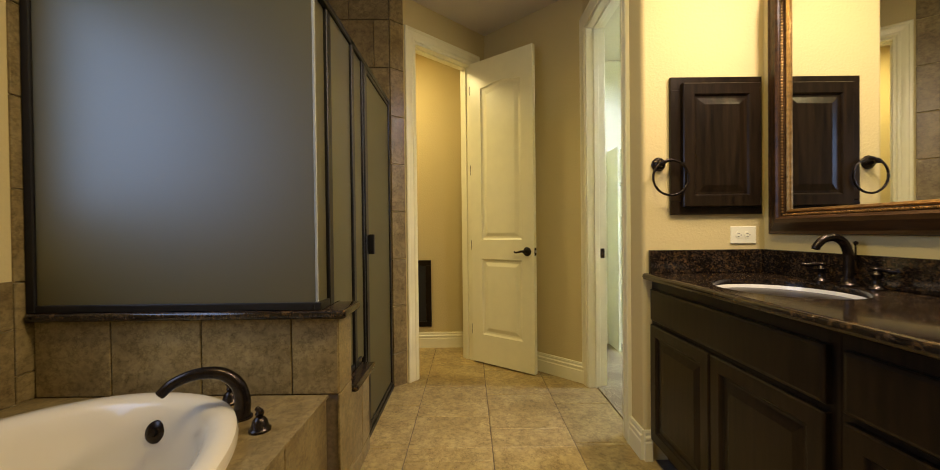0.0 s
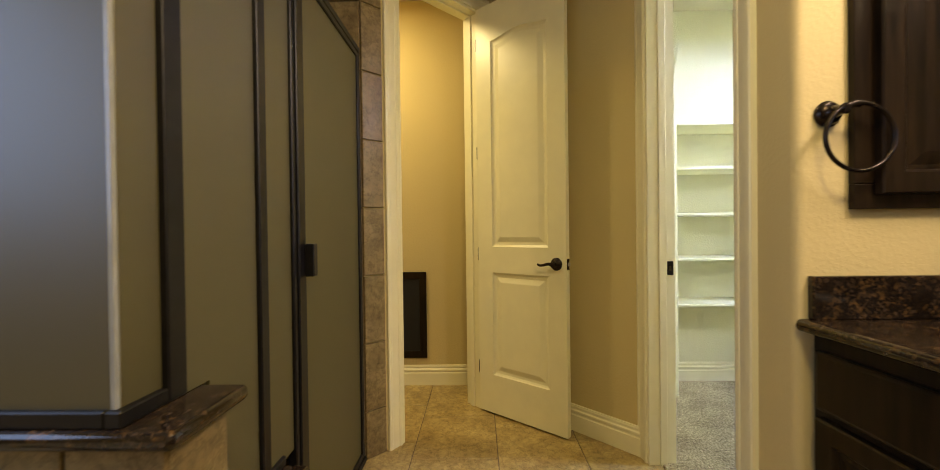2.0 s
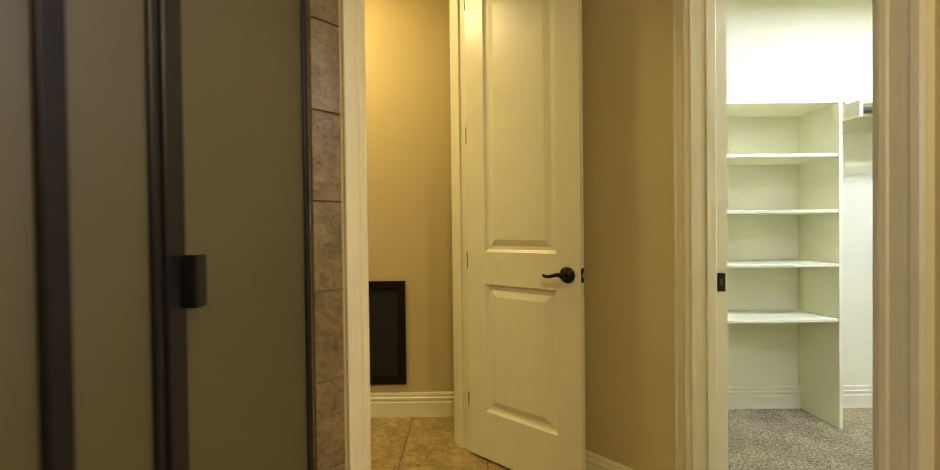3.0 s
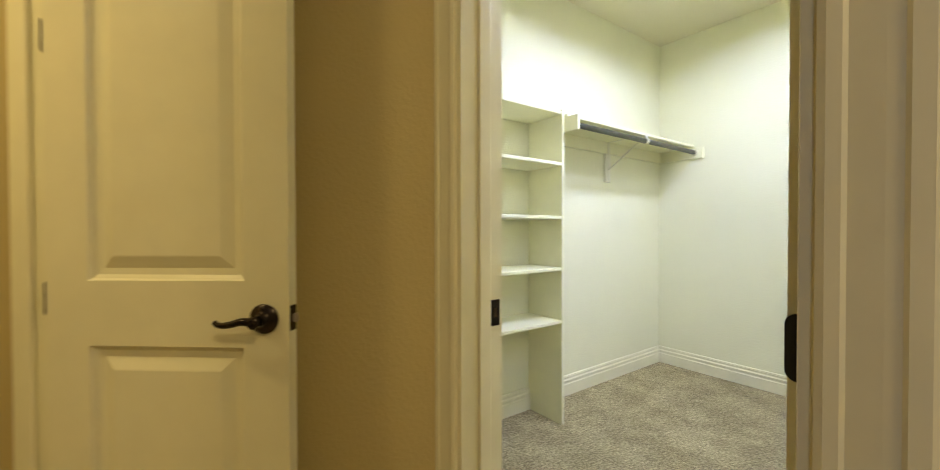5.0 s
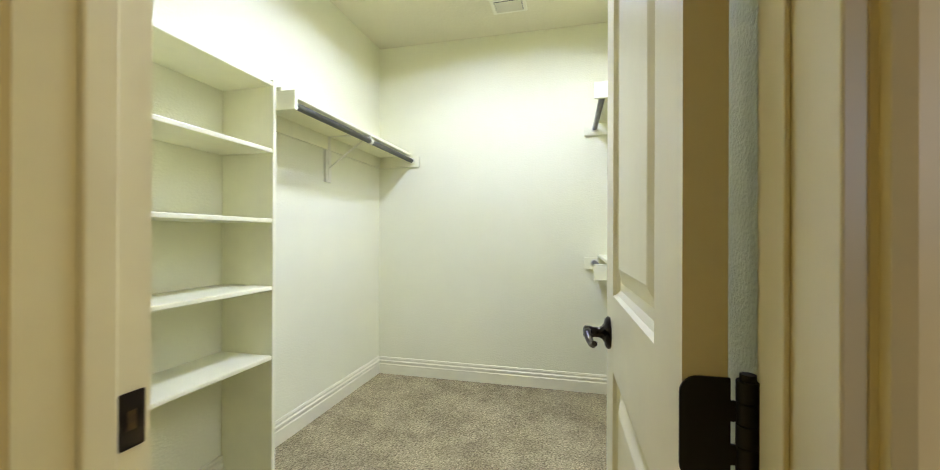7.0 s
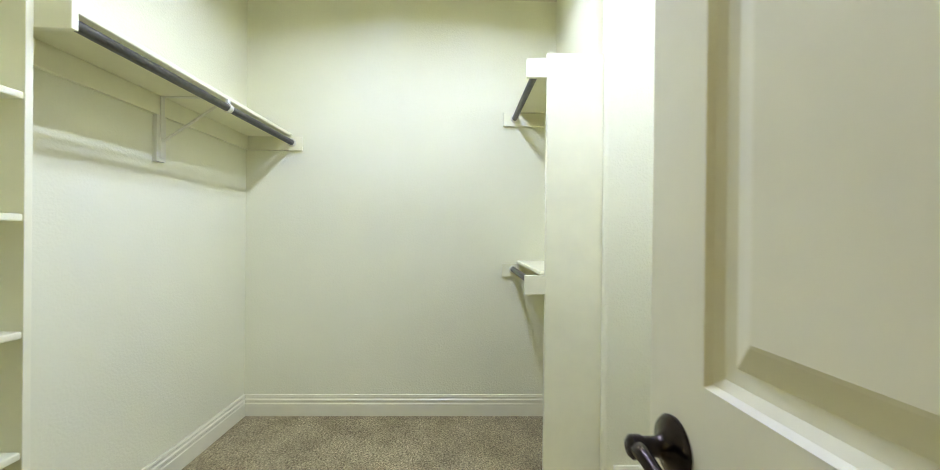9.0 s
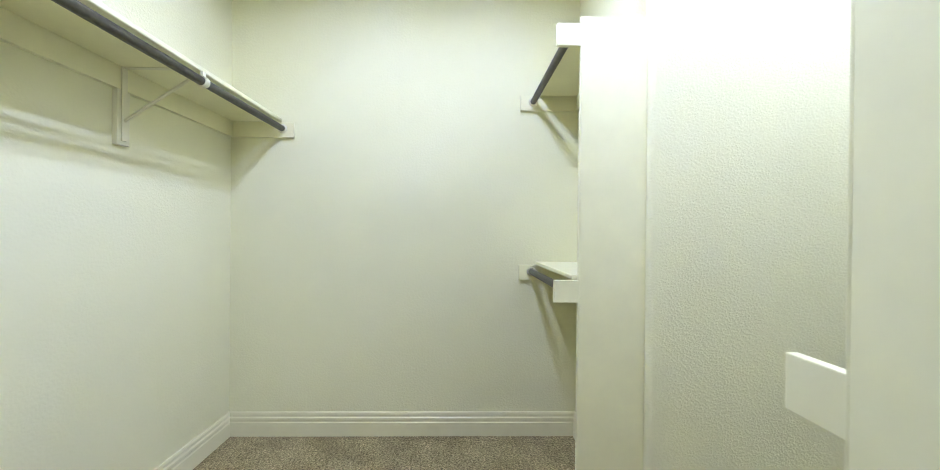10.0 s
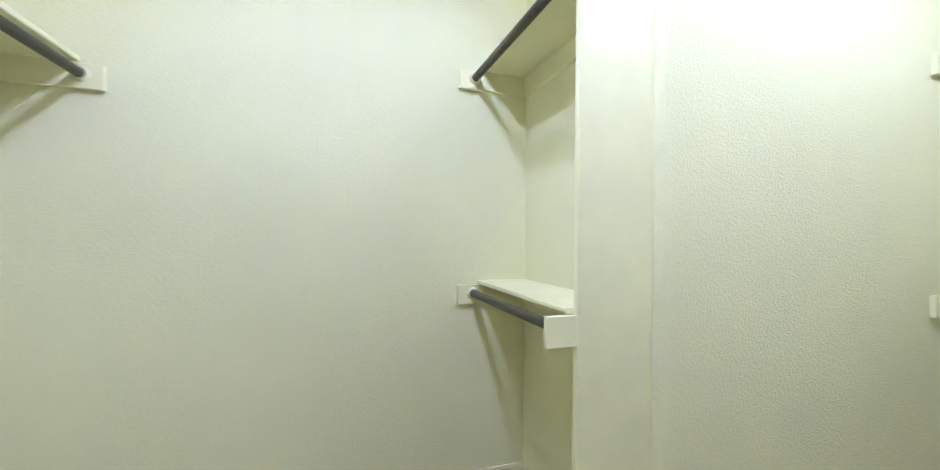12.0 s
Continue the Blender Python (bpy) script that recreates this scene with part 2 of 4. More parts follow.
def along(p0, p1):
    """The pose of a run: x from p0 to p1, y to its left, z up; and its length."""
    d = Vector((p1[0] - p0[0], p1[1] - p0[1], 0))
    return Matrix.Translation((p0[0], p0[1], 0)) @ Matrix.Rotation(math.atan2(d.y, d.x), 4, "Z"), d.length


# ---- setting ----
H = 2.74


def wall(name, p0, p1, material, label, thick=0.12, height=H, holes=(), z0=0.0):
    """A wall whose room side runs from p0 to p1 with the room on the left; holes as (from, to, bottom, top)."""
    m, ln = along(p0, p1)
    bm = bmesh.new()
    s = 0.0
    for a, b, lo, hi in holes:
        if a > s:
            add_box(bm, s, a, -thick, 0, z0, height)
        if lo > z0:
            add_box(bm, a, b, -thick, 0, z0, lo)
        if hi < height:
            add_box(bm, a, b, -thick, 0, hi, height)
        s = b
    if s < ln:
        add_box(bm, s, ln, -thick, 0, z0, height)
    ob = part(name, bm, material)
    ob.matrix_world = m
    return tagged(ob, label, "wall", kind="structure")


BASE = [(0, 0), (0.016, 0), (0.016, 0.085), (0.0125, 0.09), (0.0125, 0.098), (0.0155, 0.102), (0.0155, 0.112), (0.010, 0.118), (0.010, 0.126), (0.012, 0.13), (0.009, 0.142), (0, 0.142)]


def skirting(p0, p1, material=TRIM, mitre0=0.0, mitre1=0.0):
    """Moulded skirting on the room side of a wall run."""
    m, ln = along(p0, p1)
    bm = bmesh.new()
    rings = [[bm.verts.new((x + k * a, a, b)) for a, b in BASE] for x, k in ((0, mitre0), (ln, -mitre1))]
    n = len(BASE)
    for i in range(n):
        bm.faces.new((rings[0][i], rings[0][(i + 1) % n], rings[1][(i + 1) % n], rings[1][i]))
    bm.faces.new(rings[0])
    bm.faces.new(rings[1][::-1])
    ob = part("baseboard", bm, material)
    ob.matrix_world = m
    return tagged(ob, "cream painted moulded baseboard along the wall", "baseboard", kind="structure")


W = 1.925
B = (0.245, 3.51)
C = (0.90, 2.855)
A = (-0.435, 2.83)
XR, XL, XC = 1.464, -1.536, 1.02
DOORH = 2.45
# opening of the toilet room in the slanting wall, from B towards A
T0, T1 = 0.160, 0.755
D0, D1 = 2.146, 2.799
wall("wall_vanity", (XR, -1.6), (XR, W), WALL, "beige textured wall behind the vanity")
bm = box(0.90, 1.585, W, 2.045, 0, H)
bmesh.ops.bevel(bm, geom=[e for e in bm.edges if all(abs(v.co.x - 0.90) < 1e-4 and abs(v.co.y - W) < 1e-4 for v in e.verts)], offset=0.022, segments=6, affect="EDGES", profile=0.5)
tagged(part("wall_vanity_end", bm, WALL, smooth=True), "beige textured wall with a rounded corner at the vanity's end", "wall", kind="structure")
wall("wall_closet_door", (0.90, 2.045), C, WALL, "beige wall with the closet doorway", 0.116, holes=[(D0 - 2.045, D1 - 2.045, 0, DOORH)])
wall("wall_slant_right", C, B, WALL, "beige slanting wall behind the open door", 0.10)
wall("wall_slant_left", B, A, WALL, "beige slanting wall with the toilet room doorway", 0.116, holes=[(T0, T1, 0, DOORH)])
wall_shower_end = wall("wall_shower_end", A, (XL, 2.83), GROUT, "tiled end wall of the shower", 0.10)
wall_tub = wall("wall_tub", (XL, 2.83), (XL, -1.6), WALL, "beige wall beside the tub with a window", 0.12, holes=[(1.48, 2.68, 1.15, 2.15)])
wall("wall_rear", (XL, -1.6), (XR, -1.6), WALL, "beige plain rear wall of the bathroom")
wall("wall_toilet_far", (0.6, 3.775), (-1.75, 3.775), WALL, "beige textured far wall of the toilet room")
wall("wall_toilet_side", (-1.75, 3.775), (-1.75, 2.93), WALL, "beige side wall of the toilet room")
NY, BX, TX, PY, TE = 3.805, 3.625, 2.845, 1.865, 1.825
HC = 2.64
wall("wall_closet_west", (XC, NY), (XC, 2.045), CLOSET, "cream textured closet wall beside the doorway", 0.004, HC, holes=[(NY - D1, NY - D0, 0, DOORH)])
wall("wall_closet_west_core", (XC - 0.004, NY), (XC - 0.004, C[1]), CLOSET, "cream closet wall", 0.08, HC)
wall("wall_closet_stub", (XC, 2.049), (1.585, 2.049), CLOSETX, "cream textured closet wall behind the door", 0.004, HC)
wall("wall_closet_south_west", (1.589, 2.049), (1.589, 0.06), CLOSET, "cream textured closet wall with hanging rods", 0.004, HC)
wall("wall_closet_south", (1.585, 0.06), (3.01, 0.06), CLOSET, "cream textured wall at the end of the closet", 0.12, HC)
bm = box(TX, 3.01, 0.06, TE, 0, HC)
bmesh.ops.bevel(bm, geom=[e for e in bm.edges if all(abs(v.co.x - TX) < 1e-4 and abs(v.co.y - TE) < 1e-4 for v in e.verts)], offset=0.025, segments=8, affect="EDGES", profile=0.5)
add_box(bm, 2.893, 3.01, TE, PY, 0, HC)
tagged(part("wall_closet_textured", bm, CLOSETX, smooth=True), "cream orange-peel textured wall in the closet", "wall", kind="structure")
wall("wall_niche", (3.01, PY), (BX, PY), CLOSET, "cream textured wall of the hanging niche", 0.12, HC)
wall("wall_closet_back", (BX, PY - 0.12), (BX, NY), CLOSET, "cream textured back wall of the closet", 0.12, HC)
wall("wall_closet_north", (BX + 0.12, NY), (0.94, NY), CLOSET, "cream textured long wall of the closet", 0.12, HC)

tagged(part("ceiling", box(-1.9, 1.585, -1.72, 2.045, H, H + 0.1), CEIL), "beige textured bathroom ceiling", "ceiling", kind="structure")
tagged(part("ceiling_nook", box(-1.9, 0.94, 2.045, 3.95, H, H + 0.1), CEIL), "beige textured ceiling over the doorways", "ceiling", kind="structure")
tagged(part("ceiling_closet", box(0.94, 3.80, -0.1, 3.95, HC, HC + 0.05), CEILC), "pale cream closet ceiling", "ceiling", kind="structure")
floor = tagged(part("floor", box(-1.9, 1.585, -1.72, 3.95, -0.1, -0.004), GROUT), "mottled tan floor tiles with dark grout", "floor", kind="structure")
bm = box(0.957, 3.80, 2.045, 3.95, -0.05, 0.010)
add_box(bm, 1.585, 3.80, -0.1, 2.045, -0.05, 0.010)
tagged(part("floor_closet", bm, CARPET), "grey-brown cut pile carpet of the closet", "carpet", kind="structure")

skirting((0.90, W), (0.90, D0 - 0.086))
skirting((0.935, W), (0.90, W))
skirting((0.90, 2.855), B)
skirting((0.6, 3.775), (-1.75, 3.775))
skirting((XC, NY), (XC, D1 + 0.086))
skirting((BX, NY), (XC, NY))
skirting((BX, PY), (BX, NY))
skirting((2.893, PY), (BX, PY))
skirting((TX, 0.06), (TX, 1.775))
skirting((1.585, 0.06), (TX, 0.06))


# ---- doorways and doors ----
CASING = [(0.0, 0.0), (0.0, 0.010), (0.008, 0.014), (0.020, 0.014), (0.024, 0.0115), (0.050, 0.0155), (0.062, 0.0165), (0.066, 0.020), (0.080, 0.0205), (0.085, 0.017), (0.085, 0.0)]


def casing(m, s0, s1, top, right_width=1.0):
    """A mitred moulded frame round an opening, on the side of the wall towards +y of m."""
    bm = bmesh.new()
    rings = []
    for s, sg, up in ((s0, -1, 0), (s0, -1, 1), (s1, 1, 1), (s1, 1, 0)):
        k = right_width if sg > 0 else 1.0
        rings.append([bm.verts.new((s + sg * d * k, n, top + d if up else 0.0)) for d, n in CASING])
    n = len(CASING)
    for r0, r1 in zip(rings, rings[1:]):
        for i in range(n):
            bm.faces.new((r0[i], r0[(i + 1) % n], r1[(i + 1) % n], r1[i]))
    ob = part("trim", bm, TRIM)
    ob.matrix_world = m
    return tagged(ob, "cream painted moulded door casing round the opening", "trim", kind="structure")


def jambs(m, s0, s1, top, depth, stop0, stop1, rebated=False):
    """Lining of an opening through the wall from y = 0 back to -depth, with a stop; rebated: one thick board, cut back behind the stop, at s0."""
    bm = bmesh.new()
    t = 0.016
    t0 = 0.004 if rebated else t
    add_box(bm, s0 - 0.002, s0 + t0, -depth, 0.002, 0, top)
    add_box(bm, s1 - t, s1 + 0.002, -depth, 0.002, 0, top)
    add_box(bm, s0 + t0, s1 - t, -depth, 0.002, top - t, top + 0.002)
    if rebated:
        add_box(bm, s0 + t0, s0 + t, stop0, 0.002, 0, top - t, 0.0015)
        proud = t + 0.004
    else:
        proud = t + 0.011
    add_box(bm, s0 + t, s0 + proud, stop0, stop1, 0, top - t, 0.0015)
    add_box(bm, s1 - t - 0.011, s1 - t, stop0, stop1, 0, top - t, 0.003)
    add_box(bm, s0 + proud, s1 - t - 0.011, stop0, stop1, top - t - 0.011, top - t, 0.003)
    ob = part("trim", bm, TRIM)
    ob.matrix_world = m
    return tagged(ob, "cream painted door jamb with a stop", "trim", kind="structure")


def panel_outline(cx, hw, z0, z1, rise, d):
    pts = [(cx - hw + d, z0 + d), (cx + hw - d, z0 + d)]
    n = 10
    for k in range(n + 1):
        u = k / n * 2 - 1
        pts.append((cx - u * (hw - d), z1 - d + rise * (0.5 + 0.5 * math.cos(math.pi * u))))
    return pts


def leaf_mesh(w, h, t, panels):
    """A moulded two-panel door leaf from x = 0 to w, z = 0 to h, with panels sunk on both sides."""
    bm = bmesh.new()
    hw = w / 2 - 0.105
    cx = w / 2
    for side in (-1, 1):
        def V(x, z, dep=0.0):
            return bm.verts.new((x, side * (t / 2 - dep), z))
        def quad(x0, x1, z0, z1):
            bm.faces.new([V(x0, z0), V(x1, z0), V(x1, z1), V(x0, z1)])
        quad(0, cx - hw, 0, h)
        quad(cx + hw, w, 0, h)
        z = 0.0
        for z0, z1, rise in panels:
            quad(cx - hw, cx + hw, z, z0)
            top = z1 + rise
            rings = []
            for d, dep in ((0, 0), (0.004, 0.007), (0.013, 0.0125), (0.028, 0.0135), (0.033, 0.0115), (0.054, 0.004), (0.058, 0.003)):
                rings.append([V(x, zz, dep) for x, zz in panel_outline(cx, hw, z0, z1, rise, d)])
            for r0, r1 in zip(rings, rings[1:]):
                n = len(r0)
                for i in range(n):
                    bm.faces.new((r0[i], r0[(i + 1) % n], r1[(i + 1) % n], r1[i]))
            bm.faces.new(rings[-1])
            if rise:
                arc = panel_outline(cx, hw, z0, z1, rise, 0)[2:]
                for (xa, za), (xb, zb) in zip(arc, arc[1:]):
                    bm.faces.new([V(xa, za), V(xb, zb), V(xb, top), V(xa, top)])
            z = top
        quad(cx - hw, cx + hw, z, h)
    bmesh.ops.remove_doubles(bm, verts=bm.verts, dist=1e-5)
    for x0, x1, z0, z1 in ((0, 0, 0, h), (w, w, 0, h)):
        bm.faces.new([bm.verts.new((x0, y, z)) for y, z in ((-t / 2, 0), (t / 2, 0), (t / 2, h), (-t / 2, h))])
    for z in (0, h):
        bm.faces.new([bm.verts.new((x, y, z)) for x, y in ((0, -t / 2), (w, -t / 2), (w, t / 2), (0, t / 2))])
    bmesh.ops.remove_doubles(bm, verts=bm.verts, dist=1e-5)
    return bm


def lever(parent, x, z, side, toward):
    """Round rose, neck and curved lever on one face; toward: +1 or -1 along x."""
    y0 = side * 0.0175
    rot = Matrix.Translation((x, y0, z)) @ Matrix.Rotation(-side * math.pi / 2, 4, "X")
    bm = bmesh.new()
    lathe(bm, [(0.0, 0.0), (0.033, 0.0), (0.034, 0.004), (0.030, 0.009), (0.020, 0.012), (0.014, 0.016), (0.011, 0.022), (0.011, 0.036), (0.013, 0.040), (0.013, 0.050), (0.009, 0.054), (0.0, 0.055)], rot, 28)
    h = part("door_handle", bm, BRONZE, parent, "oil-rubbed bronze lever handle", True)
    bm = bmesh.new()
    pts = spline([(x, y0 + side * 0.044, z), (x + toward * 0.024, y0 + side * 0.047, z + 0.003), (x + toward * 0.052, y0 + side * 0.045, z - 0.004), (x + toward * 0.078, y0 + side * 0.041, z - 0.007), (x + toward * 0.092, y0 + side * 0.038, z - 0.001)], 5)
    tube(bm, pts, [0.0095 - 0.004 * k / (len(pts) - 1) for k in range(len(pts))], 12)
    part("lever", bm, BRONZE, h, "", True)


def hinge(parent, z, mat, side=1):
    """A butt hinge with rounded plate on the hinge edge x = 0 and a barrel at its y corner."""
    bm = bmesh.new()
    ys, zs, rc = 0.0185, 0.045, 0.015
    pts = []
    for cz, a0 in ((zs - rc, 90), (-zs + rc, 180)):
        for k in range(7):
            a = radians(a0 + 15 * k)
            pts.append((-0.005 + rc * math.cos(a), cz + rc * math.sin(a)))
    pts += [(ys, -zs), (ys, zs)]
    r0 = [bm.verts.new((0.0, y * side, z + q)) for y, q in pts]
    r1 = [bm.verts.new((-0.0025, y * side, z + q)) for y, q in pts]
    n = len(pts)
    for i in range(n):
        bm.faces.new((r0[i], r0[(i + 1) % n], r1[(i + 1) % n], r1[i]))
    bm.faces.new(r0)
    bm.faces.new(r1)
    for k in (1, 3):
        lo, hi = sorted((side * ys, side * 0.029))
        add_box(bm, -0.0025, 0.0, lo, hi, z - 0.045 + 0.018 * k + 0.0007, z - 0.045 + 0.018 * k + 0.0173)
    hp = part("hinge", bm, mat, parent, "black rounded butt hinge")
    bm = bmesh.new()
    for k in range(5):
        za = z - 0.045 + 0.018 * k
        tube(bm, [(-0.004, side * 0.0305, za + 0.0005), (-0.004, side * 0.0305, za + 0.0175)], [0.0085, 0.0085], 14)
    tube(bm, [(-0.004, side * 0.0305, z - 0.050), (-0.004, side * 0.0305, z + 0.050)], [0.006, 0.006], 10)
    part("barrel", bm, mat, hp, "", True)


def door(name, m, w, label, flip=1, both=False, hinge_mat=None, pin=1):
    d = thing(name, m, label, "door", kind="structure")
    part("leaf", leaf_mesh(w, 2.425, 0.035, [(0.228, 0.838, 0.0), (0.990, 2.205, 0.026)]), TRIM, d, "cream painted leaf with two moulded panels")
    lever(d, w - 0.056, 0.905, flip, -1)
    if both:
        lever(d, w - 0.056, 0.905, -flip, -1)
    bm = box(w, w + 0.0025, -0.0125, 0.0125, 0.905 - 0.029, 0.905 + 0.029, 0.001)
    lp = part("latch_plate", bm, BRONZE, d, "dark bronze latch plate")
    bm = box(w + 0.002, w + 0.012, -0.007, 0.007, 0.905 - 0.010, 0.905 + 0.010, 0.003)
    part("latch_bolt", bm, STEEL, lp, "satin latch bolt")
    for z in (0.26, 0.947, 1.56, 2.21):
        hinge(d, z, hinge_mat, pin)
    return d


def strike(m):
    bm = box(-0.014, 0.014, 0, 0.0025, -0.032, 0.032, 0.002)
    s = thing("strike_plate", m, "dark bronze strike plate on the door jamb", "strike plate")
    part("plate", bm, BRONZE, s)
    part("keeper", box(-0.004, 0.006, 0.0022, 0.0030, -0.011, 0.011), KEEPER, s, "brassy keeper hole of the plate")
    return s


ms, _ = along((0.90, 2.045), C)
casing(ms, D0 - 2.045, D1 - 2.045, DOORH, 0.88)
jambs(ms, D0 - 2.045, D1 - 2.045, DOORH, 0.122, -0.080, -0.046, True)
mcl, _ = along((XC, NY), (XC, 2.045))
casing(mcl, NY - D1, NY - D0, DOORH)
ml, _ = along(B, A)
casing(ml, T0, T1, DOORH)
jambs(ml, T0, T1, DOORH, 0.118, -0.080, -0.046)

# open door of the toilet room, and the closet door swung in
hinge_at = Vector((0.139, 3.388))
ang = math.atan2(3.022 - hinge_at.y, 0.592 - hinge_at.x)
door("door_1", pose(hinge_at.x + 0.0175 * math.sin(ang), hinge_at.y - 0.0175 * math.cos(ang), 0.012, 0, 0, math.degrees(ang)), 0.583, "cream painted two-panel door standing open at the toilet room", -1, False, BRONZE)
door("door_2", pose(1.025, 2.1875, 0.016, 0, 0, 1.1), 0.572, "cream painted two-panel closet door swung open into the closet", 1, True, DARK, -1)
strike(pose(1.0, D1 - 0.016, 0.914, 0, 0, 180))
wl = ml @ Matrix.Translation((T1 - 0.016, -0.018, 0.914)) @ Matrix.Rotation(radians(90), 4, "Z")
strike(wl)
# the jamb leaves of the closet door's hinges
for z in (0.276, 0.963, 1.576, 2.226):
    h = thing("hinge", pose(1.0, D0 + 0.004, z), "black hinge leaf on the closet door jamb", "hinge", "hinge leaves on the closet jamb")
    bm = box(-0.018, 0.020, 0, 0.0025, -0.045, 0.045, 0.001)
    part("leaf_plate", bm, DARK, h)


# ---- closet things ----
def emitter(name, colour, strength):
    m, nt, b = nodes_of(name)
    b.inputs["Base Color"].default_value = (0.8, 0.8, 0.76, 1)
    b.inputs["Emission Color"].default_value = (*colour, 1)
    b.inputs["Emission Strength"].default_value = strength
    return m


LAMPC = emitter("lit_tube", (0.875, 1.0, 1.70), 119.0)
LAMPD = emitter("lit_tube_dim", (0.875, 1.0, 1.70), 66.0)


def ceiling_lamp(m, label, glow):
    """Long two-tube fluorescent fixture under the ceiling."""
    lamp = thing("ceiling_light", m, label, "ceiling light", "closet ceiling lights")
    part("housing", box(-0.62, 0.62, -0.11, 0.11, -0.030, 0.0, 0.006), PLAST, lamp, "white metal housing")
    # unseen deep ends and sides, added to keep tube light off the upper walls
    for x in (-0.62, 0.605):
        part("end_cap", box(x, x + 0.015, -0.104, 0.104, -0.094, -0.030, 0.003), PLAST, lamp)
    for y in (-0.110, 0.105):
        part("side_panel", box(-0.62, 0.62, y, y + 0.005, -0.094, -0.030, 0.001), PLAST, lamp)
    for y in (-0.058, 0.058):
        bm = bmesh.new()
        tube(bm, [(-0.605, y, -0.058), (0.605, y, -0.058)], [0.017, 0.017], 16)
        part("tube", bm, glow, lamp, "glowing white fluorescent tube", True)


ceiling_lamp(pose(2.40, 2.68, HC), "long white two-tube fluorescent ceiling light, switched on", LAMPC)
ceiling_lamp(pose(2.20, 1.15, HC, 0, 0, 90), "long white fluorescent light in the closet's far arm", LAMPD)
vent = thing("ceiling_vent", pose(3.245, 2.69, HC), "white metal ceiling vent with grey slats", "vent")
part("frame", box(-0.085, 0.085, -0.115, 0.115, -0.008, 0.0, 0.003), PLAST, vent)
# no hole: a dark sheet gives the shade between the slats
part("backing", box(-0.06, 0.06, -0.09, 0.09, -0.0095, -0.008), RODM, vent, "dark grey sheet for the shade behind the slats")
for k in range(6):
    x = -0.05 + 0.02 * k
    bm = bmesh.new()
    bmesh.ops.create_cube(bm, size=1, matrix=Matrix.Translation((x, 0, -0.012)) @ Matrix.Rotation(radians(35), 4, "Y") @ Matrix.Diagonal((0.012, 0.175, 0.0015, 1)))
    part("slat", bm, PLAST, vent)

# tower of shelves against the long wall
UX0, UX1, UY = 1.39, 2.13, 3.538
unit = thing("shelf_unit", pose(0, 0, 0.010), "white painted built-in closet shelf unit, empty", "shelving")
for x in (UX0, UX1 - 0.019):
    part("side_panel", box(x, x + 0.019, UY, NY - 0.001, 0, 1.785, 0.0015), SHELF, unit)
for z in (0.594, 0.893, 1.184, 1.485):
    part("shelf", box(UX0 + 0.019, UX1 - 0.019, UY + 0.002, NY - 0.002, z - 0.017, z + 0.002, 0.004), SHELF, unit)
part("shelf", box(UX0 + 0.019, UX1 - 0.019, UY + 0.002, NY - 0.002, 1.755, 1.776, 0.004), SHELF, unit, "top shelf board")


def hang_run(name, m, length, depth, rod_out, z, label, group, clamp=None, end1=True, lift=0.0, over=0.062):
    """Shelf with cleats, rod and sockets. x along the run, y out from the wall, z the rod's height."""
    r = thing(name, m, label, "closet rod", group)
    zc0, zc1 = z - 0.048, z + 0.037
    part("back_cleat", box(0.019, length - 0.019, 0.0, 0.019, zc0, zc1, 0.002), SHELF, r)
    part("shelf", box(0.0195, length, 0.0, depth, zc1, zc1 + 0.019, 0.005), SHELF, r)
    part("end_cleat", box(0.0, 0.019, 0.0, rod_out + over, zc0 + lift, zc1 + lift, 0.002), SHELF, r, "white rod support block")
    if end1:
        part("end_cleat", box(length - 0.019, length, 0.0, rod_out + 0.07, zc0, zc1, 0.002), SHELF, r, "white rod support block")
    bm = bmesh.new()
    tube(bm, [(0.019, rod_out, z), (length - 0.019, rod_out, z)], [0.0165, 0.0165], 20)
    rod = part("rod", bm, RODM, r, "dark grey metal hanging rod", True)
    for x, sg in ((0.019, 1), (length - 0.019, -1)):
        bm = bmesh.new()
        lathe(bm, [(0.0, 0.0), (0.026, 0.0), (0.026, 0.003), (0.0215, 0.012), (0.0175, 0.012), (0.0172, 0.004), (0.0, 0.004)], Matrix.Translation((x, rod_out, z)) @ Matrix.Rotation(sg * math.pi / 2, 4, "Y"), 24)
        part("socket", bm, PLAST, rod, "white rod socket", True)
    if clamp:
        bm = bmesh.new()
        lathe(bm, [(0.0168, -0.012), (0.021, -0.012), (0.021, 0.012), (0.0168, 0.012)], Matrix.Translation((clamp, rod_out, z)) @ Matrix.Rotation(math.pi / 2, 4, "Y"), 24)
        add_box(bm, clamp - 0.010, clamp + 0.010, rod_out - 0.006, rod_out + 0.006, z + 0.018, zc1, 0.001)
        b = part("bracket", bm, PLAST, r, "white rod bracket", True)
        cb = clamp + 0.03
        bm = box(cb - 0.012, cb + 0.012, 0.019, 0.024, zc0 - 0.190, zc1, 0.001)
        add_box(bm, cb - 0.028, cb + 0.028, 0.0, 0.019, zc0 - 0.205, zc0 - 0.001, 0.002)
        part("wall_plate", bm, PLAST, b)
        bm = bmesh.new()
        add_box(bm, cb - 0.010, cb + 0.010, 0.02, depth - 0.03, zc1 - 0.004, zc1 - 0.0005, 0.0005)
        tube(bm, [(cb, 0.022, zc0 - 0.115), (clamp + 0.006, rod_out - 0.03, zc1 - 0.02), (clamp, rod_out - 0.005, z + 0.02)], [0.006, 0.006, 0.006], 8)
        part("brace", bm, PLAST, b)
    return r


